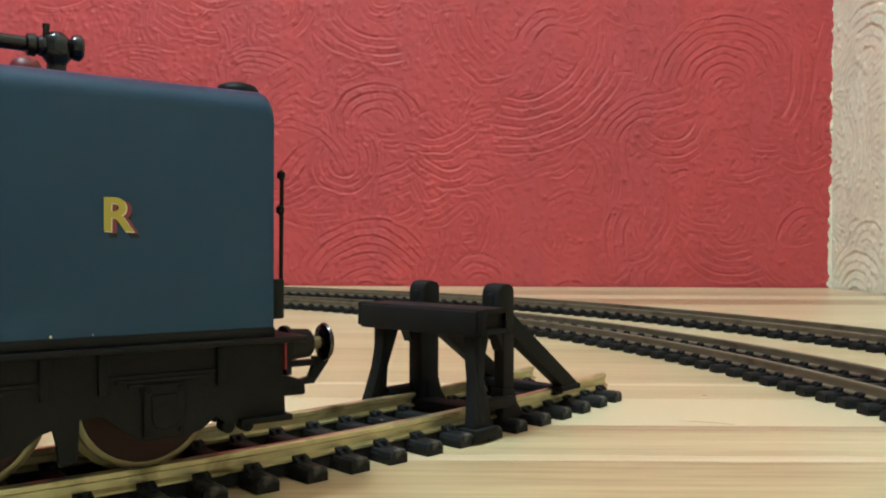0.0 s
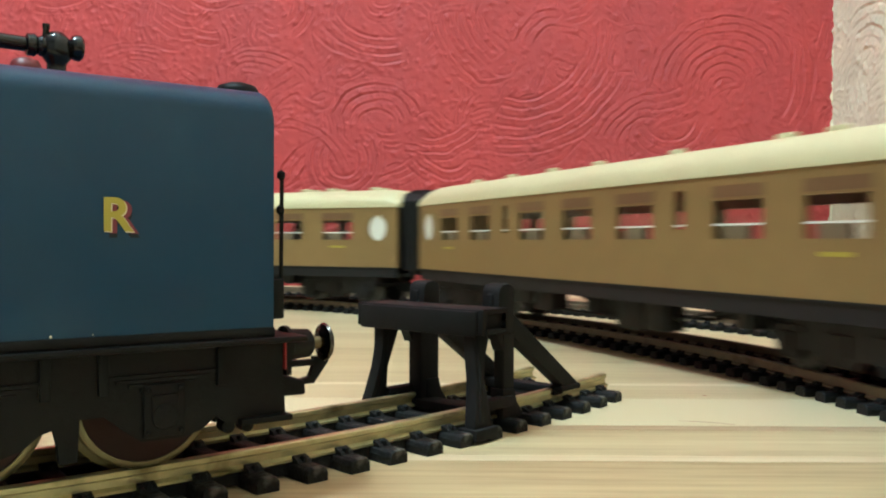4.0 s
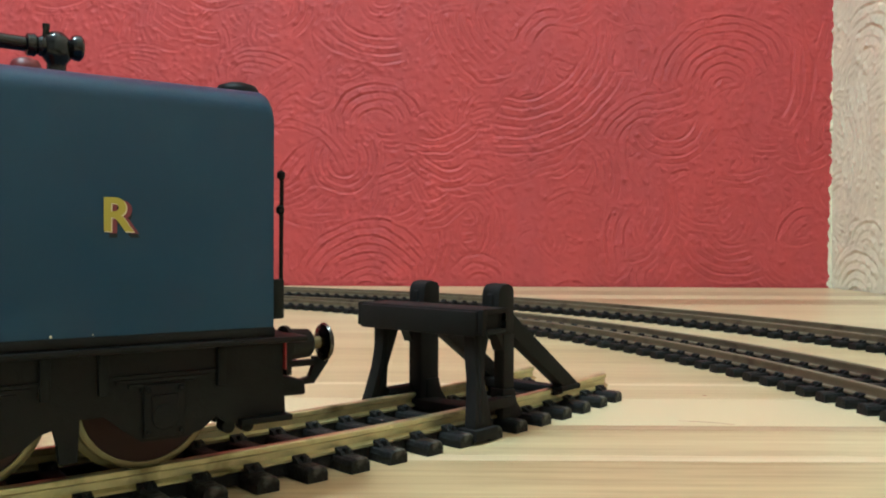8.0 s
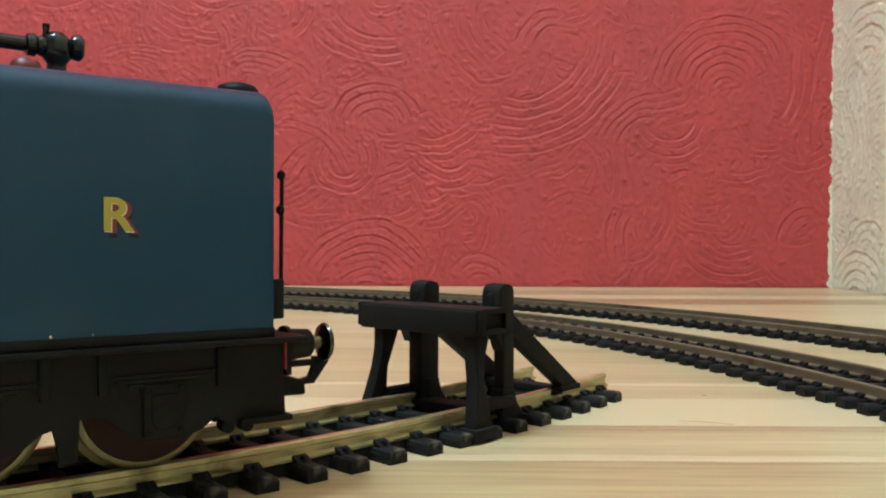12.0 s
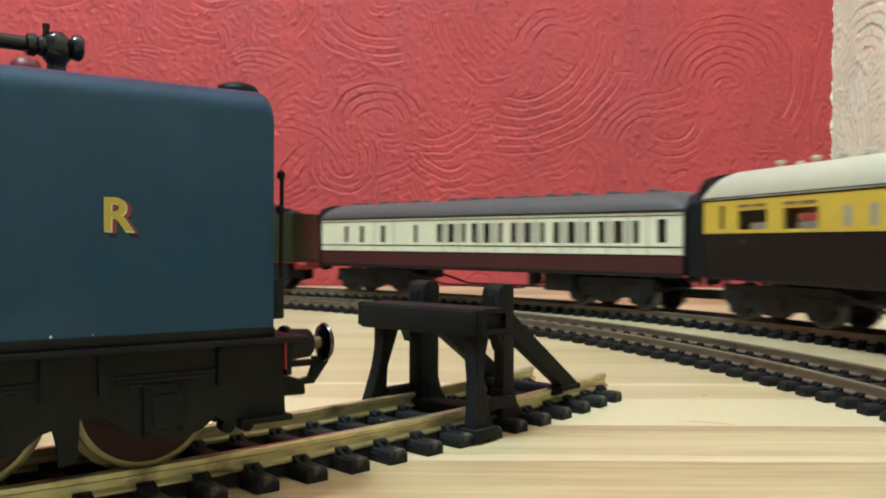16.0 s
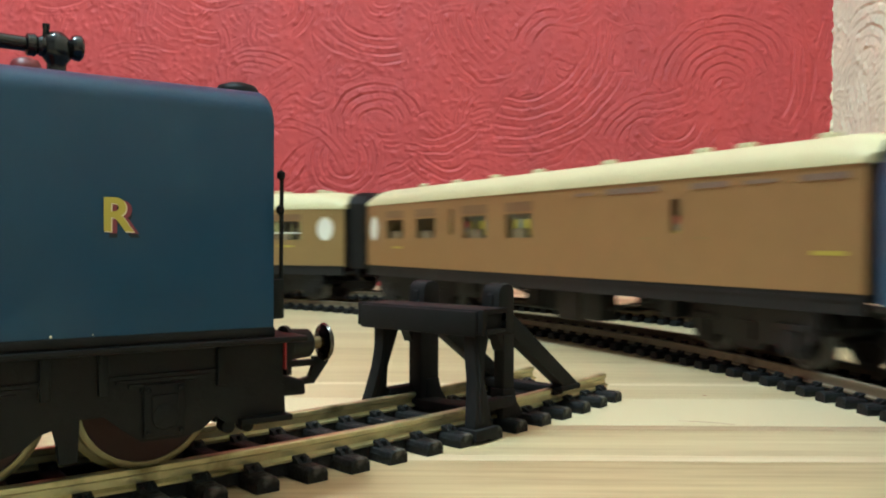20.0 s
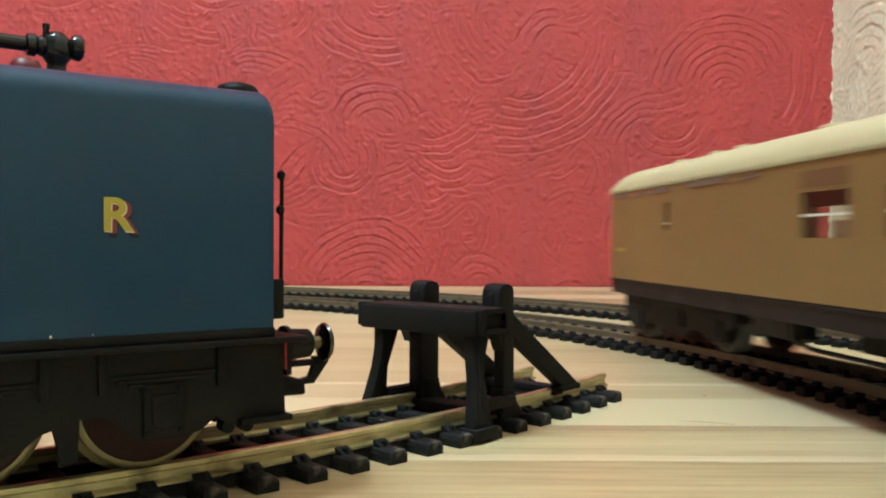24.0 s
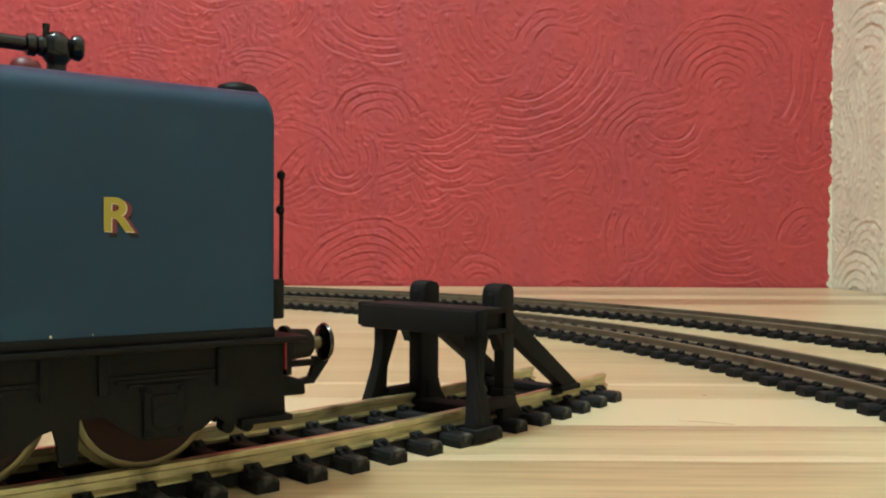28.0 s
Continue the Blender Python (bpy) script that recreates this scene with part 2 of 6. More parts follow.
def board_material(name="varnished_pine", tone=1.0):
    """Pale finger-jointed pine: staves along x, long grain, and a thin satin varnish."""
    m = bpy.data.materials.new(name)
    m.use_nodes = True
    t = m.node_tree
    b = t.nodes["Principled BSDF"]
    co = t.nodes.new("ShaderNodeTexCoord")

    def noise_at(sx, sy, detail, vec=None):
        mp = t.nodes.new("ShaderNodeMapping")
        mp.inputs["Scale"].default_value = (sx, sy, 40.0)
        t.links.new(co.outputs["Object"], mp.inputs[0])
        n = t.nodes.new("ShaderNodeTexNoise")
        n.inputs["Scale"].default_value, n.inputs["Detail"].default_value = 1.0, detail
        t.links.new(mp.outputs[0], n.inputs["Vector"])
        return n.outputs[0]
    broad, fine, spots = noise_at(3.6, 58.0, 4.0), noise_at(34.0, 620.0, 4.0), noise_at(26.0, 60.0, 3.0)
    info = t.nodes.new("ShaderNodeObjectInfo")
    ramp = t.nodes.new("ShaderNodeValToRGB")
    e = ramp.color_ramp.elements
    e[0].position, e[0].color = 0.38, (0.40, 0.275, 0.13, 1)
    e[1].position, e[1].color = 0.67, (0.70, 0.595, 0.36, 1)
    mid = ramp.color_ramp.elements.new(0.52)
    mid.color = (0.585, 0.46, 0.245, 1)
    for stop in ramp.color_ramp.elements:
        stop.color = (stop.color[0] * tone, stop.color[1] * tone, stop.color[2] * tone * tone, 1)

    def blend(a, wa, c, wc):
        x = t.nodes.new("ShaderNodeMath")
        x.operation, x.inputs[1].default_value = "MULTIPLY", wa
        t.links.new(a, x.inputs[0])
        y = t.nodes.new("ShaderNodeMath")
        y.operation, y.inputs[1].default_value = "MULTIPLY_ADD", wc
        t.links.new(c, y.inputs[0])
        t.links.new(x.outputs[0], y.inputs[2])
        return y.outputs[0]
    mixv = blend(blend(blend(broad, 0.50, fine, 0.40), 1.0, blend(noise_at(9.0, 210.0, 3.0), 0.55, noise_at(120.0, 1900.0, 3.0), 0.45), 0.24), 0.755, info.outputs["Random"], 0.32)
    t.links.new(mixv, ramp.inputs[0])
    knot = t.nodes.new("ShaderNodeMapRange")
    knot.inputs["From Min"].default_value, knot.inputs["From Max"].default_value = 0.70, 0.78
    t.links.new(spots, knot.inputs["Value"])
    mix = t.nodes.new("ShaderNodeMix")
    mix.data_type = "RGBA"
    t.links.new(knot.outputs[0], mix.inputs["Factor"])
    t.links.new(ramp.outputs[0], mix.inputs["A"])
    mix.inputs["B"].default_value = (0.42, 0.22, 0.09, 1)
    t.links.new(mix.outputs["Result"], b.inputs["Base Color"])
    b.inputs["Roughness"].default_value = 0.3
    b.inputs["Specular IOR Level"].default_value = 0.36
    bp = t.nodes.new("ShaderNodeBump")
    bp.inputs["Strength"].default_value, bp.inputs["Distance"].default_value = 0.12, 0.0003
    t.links.new(fine, bp.inputs["Height"])
    t.links.new(bp.outputs[0], b.inputs["Normal"])
    return m


RED = wall_material("red_emulsion", (0.49, 0.062, 0.063), (0.86, 0.80, 0.61))
CREAM = wall_material("cream_emulsion", (0.86, 0.80, 0.61))
PINE = board_material()
SAPWOOD = board_material("pale_sapwood_pine", 1.12)
PLAIN = material("plain_emulsion", (0.62, 0.58, 0.50), rough=0.8, scale=20.0, bump=0.1, bump_scale=200.0)
CEIL = material("ceiling_white", (0.78, 0.77, 0.74), rough=0.9, scale=20.0)
CARPET = material("brown_carpet", (0.13, 0.10, 0.08), rough=0.95, vary=0.25, scale=300.0, bump=0.5, bump_scale=600.0)
SLEEPER = material("black_moulded_plastic", (0.011, 0.0105, 0.010), rough=0.58, spec=0.2, vary=0.35, scale=700.0, bump=0.6, bump_scale=1500.0, wear=(0.13, 0.12, 0.10), wear_at=0.66)
NICKEL = material("nickel_silver_rail", (0.60, 0.54, 0.30), rough=0.38, metal=0.85, vary=0.25, scale=350.0, wear=(0.20, 0.17, 0.08), wear_at=0.58)
STEEL = material("tarnished_steel_rail", (0.166, 0.128, 0.078), rough=0.62, metal=0.1, vary=0.25, scale=300.0, wear=(0.10, 0.070, 0.043), wear_at=0.55)


# ---------------------------------------------------------------- room
def combed(width, height, seed, strokes, step, depth=1.0):
    """Height field of combed plaster: overlapping fans of parallel ridges, each laid over the last."""
    rnd = np.random.RandomState(seed)
    u, w = np.meshgrid(np.arange(0, width + step, step), np.arange(0, height + step, step), indexing="ij")
    h = np.full_like(u, 0.62)

    def cloud(cell, lo, hi):
        """Smooth random field with cells of the given size."""
        gu, gw = int(width / cell) + 4, int(height / cell) + 4
        g = rnd.uniform(lo, hi, (gu, gw))
        a, b = u / cell, w / cell
        i, j = a.astype(int), b.astype(int)
        fa, fb = a - i, b - j
        fa, fb = fa * fa * (3 - 2 * fa), fb * fb * (3 - 2 * fb)
        return (g[i, j] * (1 - fa) + g[i + 1, j] * fa) * (1 - fb) + (g[i, j + 1] * (1 - fa) + g[i + 1, j + 1] * fa) * fb
    bend = cloud(26.0, -2.6, 2.6) + cloud(9.0, -0.9, 0.9)
    force = np.clip(cloud(15.0, 0.1, 1.2) * 0.6 + cloud(5.0, 0.1, 1.1) * 0.5, 0.2, 1.0)

    def fan(cx, cy, r0, r1, a0, a1, squash=1.0, tilt=0.0, bold=1.0):
        lo = r1 / min(squash, 1.0) + 4
        i0, i1 = max(0, int((cx - lo) / step)), min(u.shape[0], int((cx + lo) / step) + 2)
        j0, j1 = max(0, int((cy - lo) / step)), min(u.shape[1], int((cy + lo) / step) + 2)
        if i0 >= i1 or j0 >= j1:
            return
        du, dw = u[i0:i1, j0:j1] - cx, w[i0:i1, j0:j1] - cy
        ct, st = math.cos(tilt), math.sin(tilt)
        x, y = du * ct + dw * st, (-du * st + dw * ct) * squash
        r = np.hypot(x, y) + bend[i0:i1, j0:j1]
        a = np.mod(np.arctan2(y, x) - a0, 2 * math.pi)
        span = a1 - a0
        edge = np.clip(np.minimum(r - r0, r1 - r) / 2.6, 0, 1) * np.clip(np.minimum(a, span - a) * np.maximum(r, 4) / 7.0, 0, 1)
        period = (6.0 if bold == 1.0 else 4.8) + 0.9 * math.sin(cx * 3.7 + cy)
        phase = (r - r0) / period
        f = np.mod(phase, 1.0) - 0.5
        ridge = 0.62 + (0.38 * np.exp(-((f - 0.24) / 0.13) ** 2) - 0.62 * np.exp(-(f / 0.12) ** 2)) * bold * force[i0:i1, j0:j1] * (0.8 + 0.2 * np.sin(a * r * 0.06 + 3 * np.floor(phase)))
        h[i0:i1, j0:j1] = h[i0:i1, j0:j1] * (1 - edge) + ridge * edge

    for _ in range(int(width * height / 330)):
        r1 = rnd.uniform(14, 60)
        a0 = rnd.uniform(0, 2 * math.pi)
        far = rnd.uniform(0.3, 0.9) * r1
        fan(rnd.uniform(0, width) - far * math.cos(a0 + 0.6), rnd.uniform(0, height) - far * math.sin(a0 + 0.6), max(0.0, r1 - rnd.uniform(12, 28)), r1, a0,
            a0 + rnd.uniform(0.6, 1.7), rnd.uniform(0.85, 1.3), rnd.uniform(0, 3.1), rnd.uniform(0.45, 0.85))
    for st in strokes:
        fan(*st)
    # dabs and pimples left by the comb
    for _ in range(int(width * height / 11)):
        cx, cy, r = rnd.uniform(0, width), rnd.uniform(0, height), rnd.uniform(0.8, 1.9)
        i0, i1 = max(0, int((cx - 3 * r) / step)), int((cx + 3 * r) / step) + 2
        j0, j1 = max(0, int((cy - 3 * r) / step)), int((cy + 3 * r) / step) + 2
        du, dw = u[i0:i1, j0:j1] - cx, w[i0:i1, j0:j1] - cy
        h[i0:i1, j0:j1] += rnd.uniform(-0.2, 0.34) * np.exp(-(du ** 2 + dw ** 2) / r ** 2)
    return u, w, h * depth


def relief(name, u, w, h, pose_of, material_of):
    """Mesh from a height field; pose_of maps (u, w, h) to the board's x, y, z in millimetres."""
    nu, nw = u.shape
    x, y, z = pose_of(u.ravel(), w.ravel(), h.ravel())
    co = np.stack([x, y, z], 1) * MM
    i, j = np.meshgrid(np.arange(nu - 1), np.arange(nw - 1), indexing="ij")
    a = (i * nw + j).ravel()
    quads = np.stack([a, a + nw, a + nw + 1, a + 1], 1).astype(np.int32)
    mesh = bpy.data.meshes.new(name)
    mesh.vertices.add(len(co))
    mesh.vertices.foreach_set("co", co.astype(np.float32).ravel())
    mesh.loops.add(quads.size)
    mesh.loops.foreach_set("vertex_index", quads.ravel())
    mesh.polygons.add(len(quads))
    mesh.polygons.foreach_set("loop_start", np.arange(0, quads.size, 4, dtype=np.int32))
    mesh.polygons.foreach_set("use_smooth", np.ones(len(quads), dtype=bool))
    mesh.update(calc_edges=True)
    mesh.validate()
    mesh.materials.append(material_of)
    return mesh


def wall_boxes():
    """The room's shell behind the combed plaster faces, and the rest of the room."""
    def slab(name, x0, x1, y0, y1, z0, z1, mat, label, category):
        ob = new(name, meshed(name, Geo().box(x0, x1, y0, y1, z0, z1), mat))
        return tagged(ob, label, category, kind="structure")
    slab("wall_north", -2600, 400, WALL_Y + 1.5, WALL_Y + 120, -750, 1650, RED, "red painted wall of combed textured plaster", "wall")
    slab("wall_east", WALL_X + 1.5, WALL_X + 120, -2400, WALL_Y + 1.5, -750, 1650, CREAM, "cream painted wall of combed textured plaster", "wall")
    slab("wall_west", -2720, -2600, -2400, WALL_Y + 120, -750, 1650, PLAIN, "plain cream painted wall", "wall")
    slab("wall_south", -2600, WALL_X + 1.5, -2520, -2400, -750, 1650, PLAIN, "plain cream painted wall", "wall")
    slab("floor", -2720, 400, -2520, WALL_Y + 120, -850, -750, CARPET, "brown carpeted floor", "floor")
    slab("ceiling", -2720, 400, -2520, WALL_Y + 120, 1650, 1750, CEIL, "plain white ceiling", "ceiling")


wall_boxes()
X0 = -430.0
BROAD_FANS = [  # the boldest sweeps of the comb: centre from the corner of the plaster, inner and outer radius, from and to angle
    (382, 114, 10, 40, 0.3, 2.85), (388, 225, 40, 70, 3.8, 4.95), (386, 209, 3, 18, 3.3, 6.2), (491, 205, 34, 75, 3.2, 4.2), (511, 173, 11, 34, 1.5, 3.1), (485, 181, 42, 87, 4.4, 5.95),
    (422, 134, 25, 45, 4.35, 5.75), (359, 92, 6, 29, 2.4, 7.2), (376, -5, 7, 57, 0.5, 2.75), (432, 106, 17, 36, 3.6, 5.6), (631, 145, 6, 57, 0.35, 3.1), (578, 96, 23, 48, 1.45, 2.85),
    (592, 128, 17, 40, 3.6, 5.9), (635, 154, 44, 65, -0.75, 0.5), (639, 53, 19, 52, 3.6, 5.2), (695, 33, 10, 32, 1.5, 3.2)]
SHORT_FANS = [(350, 71, 20, 40, 1.7, 3.0), (598, 33, 36, 61, 2.6, 3.5), (643, 114, 29, 43, 4.2, 5.4), (521, -10, 6, 22, 0.4, 2.7), (457, 1, 6, 25, 0.5, 2.7), (517, 158, 6, 20, 3.3, 5.2),
              (473, 162, 4, 12, 3.5, 6.0), (339, 142, 6, 18, 3.4, 5.6)]
U, W, H = combed(WALL_X - X0 + 2, 330.0, 3, SHORT_FANS + BROAD_FANS, 0.8, 1.0)
face = new("wall_north_plaster", relief("wall_north_plaster", U, W, H, lambda u, w, h: (X0 + u, WALL_Y + 1.2 - 1.55 * h, w - 2.0), RED))
tagged(face, "red emulsion over swirling combed plaster relief", "wall", kind="structure")
U, W, H = combed(160.0, 330.0, 8, [(-70, 90, 84, 128, -0.3, 0.5), (50, 150, 10, 44, 0.4, 2.2), (52, 28, 6, 26, 0.2, 2.9), (38, -8, 8, 46, 0.5, 2.7)], 0.95, 1.0)
face = new("wall_east_plaster", relief("wall_east_plaster", U, W, H, lambda u, w, h: (WALL_X + 1.2 - 2.0 * h, WALL_Y + 1 - u, w - 2.0), CREAM))
tagged(face, "cream emulsion over swirling combed plaster relief", "wall", kind="structure")


def table():
    top = thing("table", "large pale pine table topped with glued staves", "table", place(0, 0))
    # the glued staves run along the red wall
    x0, x1, y0, y1 = -900.0, WALL_X - 2, -1250.0, WALL_Y - 2
    part("core", Geo().box(x0, x1, y0, y1, -30, -6), PINE, top)
    return top, x0, x1, y0, y1


TABLE, TX0, TX1, TY0, TY1 = table()
for lx in (TX0 + 60, TX1 - 60):
    for ly in (TY0 + 60, TY1 - 60):
        part("leg", Geo().box(lx - 30, lx + 30, ly - 30, ly + 30, -750, -30), PINE, TABLE, bevel=3)
edges = [TY1, 560, 521, 486, 440, 402, 371, 330, 295, 253, 222, 191, 188, 172, 146.5, 143, 126, 122.5, 88, 60, 22]
rnd_stave = random.Random(2)
while edges[-1] > TY0:
    edges.append(max(TY0, edges[-1] - rnd_stave.uniform(18, 46)))
for hi, lo in zip(edges, edges[1:]):
    part("stave", Geo().box(TX0, TX1, lo + 0.04, hi - 0.04, -6, 0), SAPWOOD if hi - lo < 5 else PINE, TABLE)
# a resin streak and two small pin knots in the staves
RESIN = material("resin_streak", (0.36, 0.15, 0.06), rough=0.4, vary=0.2, scale=900.0)
part("resin_streak", Geo().prism([(41.6, 150.9), (44.5, 150.2), (47.5, 149.3), (50.2, 147.7), (50.0, 147.5), (47.4, 149.0), (44.4, 149.9), (41.6, 150.7)], "z", -0.3, 0.02), RESIN, TABLE, "thin reddish resin streak")
for kx, ky, kr in ((35.2, 189.5, 0.45), (53.6, 176.0, 0.5)):
    part("pin_knot", Geo().lathe([(kr, -0.3), (kr, 0.02)], (kx, ky, 0), "z", 12), RESIN, TABLE)


def pendant():
    x, y, z = (c / MM for c in LAMP)
    p = thing("pendant_lamp", "white pendant lamp hanging from the ceiling", "lamp", place(x, y, 0))
    white = material("white_lamp_metal", (0.8, 0.78, 0.72), rough=0.4)
    part("rose", Geo().lathe([(45, 1650), (45, 1640), (30, 1628), (6, 1622)]), white, p)
    part("cord", Geo().tube([(0, 0, 1640), (0, 0, z + 160)], 3), white, p)
    part("shade", Geo().lathe([(20, z + 160), (60, z + 158), (165, z + 95), (163, z + 92), (58, z + 153), (20, z + 156)], n=40), white, p)


pendant()


# ---------------------------------------------------------------- track
def sleeper_mesh(name, length, width):
    """A moulded sleeper with rounded ends and four rail chairs, each with a bolt head."""
    g = Geo()
    h, a = length / 2, width / 2
    def ring(y, k, top):
        return [(u * k, y, z) for u, z in ((-a, 0.0), (a, 0.0), (a, 1.1), (a - 0.25, 0.86 * top), (a - 0.75, top), (-a + 0.75, top), (-a + 0.25, 0.86 * top), (-a, 1.1))]
    g.loft([ring(-h, 0.94, 1.8), ring(-h + 0.3, 1.0, 1.98), ring(0, 1.0, 2.0), ring(h - 0.3, 1.0, 1.98), ring(h, 0.94, 1.8)])
    for side in (-8.25, 8.25):
        for d in (-1, 1):
            near, far = side + d * 0.95, side + d * 2.6
            g.prism([(near, 1.85), (far, 1.85), (far - d * 0.4, 2.35), (side + d * 1.6, 2.6), (near, 2.8)], "x", -1.05, 1.05)
            g.lathe([(0.55, 2.0), (0.5, 2.75), (0.25, 2.95)], (0.0, side + d * 2.0, 0), "z", 6)
    return meshed(name, g, SLEEPER, smooth=False)


def rail_geo(path, offset, s0, s1, step):
    """A flat-bottomed rail swept along a path at an offset to its left."""
    k = 1.0 if path is siding else 1.9
    prof = [(-1.1, 2.0), (1.1, 2.0), (1.1, 2.35), (0.32 * k, 2.65), (0.3 * k, 3.5), (0.68, 3.75), (0.68, 4.35), (0.5, RAIL), (-0.5, RAIL), (-0.68, 4.35), (-0.68, 3.75),
            (-0.3 * k, 3.5), (-0.32 * k, 2.65), (-1.1, 2.35)]
    n = max(2, int(abs(s1 - s0) / step))
    rings = []
    for i in range(n + 1):
        x, y, a = path(s0 + (s1 - s0) * i / n)
        c, s = math.cos(a), math.sin(a)
        rings.append([(x - s * (offset + o), y + c * (offset + o), z) for o, z in prof])
    return Geo().loft(rings)


def web_geo(path, offset, s0, s1, step):
    """The thin moulded web that ties the sleepers together under a rail."""
    rings = []
    n = max(2, int((s1 - s0) / step))
    for i in range(n + 1):
        x, y, a = path(s0 + (s1 - s0) * i / n)
        c, s = math.cos(a), math.sin(a)
        rings.append([(x - s * (offset + o), y + c * (offset + o), z) for o, z in ((-0.8, 0.3), (0.8, 0.3), (0.8, 1.75), (-0.8, 1.75))])
    return Geo().loft(rings)


def track(label, path, near, whole, pitch, sleeper, rail_mat, group):
    """One line of track. near: the stretch whose sleepers are single pieces; whole: the whole stretch."""
    t = thing("railway_track", label, "track", place(0, 0), group)
    for off in (-8.25, 8.25):
        part("rail", rail_geo(path, off, whole[0], whole[1], 5.0), rail_mat, t)
        part("web", web_geo(path, off, whole[0], whole[1], 8.0), SLEEPER, t)
    rnd = random.Random(5)
    rest = Geo()
    k0 = math.floor((whole[0] - near[2]) / pitch) + 1
    k1 = math.floor((whole[1] - near[2]) / pitch)
    for k in range(k0, k1 + 1):
        s = near[2] + k * pitch
        x, y, a = path(s)
        if near[0] <= s <= near[1]:
            shared("sleeper", sleeper, t, place(x, y, 0, a + rnd.uniform(-0.012, 0.012)))
        else:
            c, q = math.cos(a), math.sin(a)
            h = 13.7
            rest.add([(x + c * u - q * v, y + q * u + c * v, z) for u in (-1.6, 1.6) for v in (-h, h) for z in (0, 2)],
                     [(0, 1, 3, 2), (4, 6, 7, 5), (0, 4, 5, 1), (2, 3, 7, 6), (0, 2, 6, 4), (1, 5, 7, 3)])
    if rest.v:
        ob = part("far_sleepers", rest, SLEEPER, t, smooth=False)
        tagged(ob, kind="stuff")
    return t


SLEEP = sleeper_mesh("sleeper", 27.4, 3.3)
PITCH = 6.75
L_IN, L_OUT = 2 * math.pi * R_IN + 2 * STRAIGHT, 2 * math.pi * R_OUT + 2 * STRAIGHT
track("brown-railed inner running line curving over the pine table", lambda s: oval(s, R_IN), (-40, 640, 6.51), (-STRAIGHT, L_IN - STRAIGHT), PITCH, SLEEP, STEEL, "model railway tracks")
track("brown-railed outer running line curving near the wall", lambda s: oval(s, R_OUT), (-40, 760, 1.0), (-STRAIGHT, L_OUT - STRAIGHT), PITCH, SLEEP, STEEL, "model railway tracks")
track("short siding of brassy rail ending at the stop", siding, (-300, 0, -18.15), (-330.0, -13.4), 6.715, SLEEP, NICKEL, "model railway tracks")


# ---------------------------------------------------------------- buffer stop
BLACK = material("black_plastic", (0.0132, 0.0120, 0.0115), rough=0.68, spec=0.14, vary=0.3, scale=300.0, bump=0.15, bump_scale=900.0)
SATIN = material("satin_black_paint", (0.0092, 0.0088, 0.0084), rough=0.55, spec=0.15, vary=0.3, scale=300.0, bump=0.1)
GLOSSY = material("gloss_black_metal", (0.008, 0.008, 0.008), rough=0.16, vary=0.2, scale=300.0)


def splay(g, sgn):
    """Lean a leg outwards towards its foot."""
    g.v = [(p[0], p[1] + sgn * 1.9 * max(0.0, (13.5 - p[2]) / 12.0), p[2]) for p in g.v]
    return g


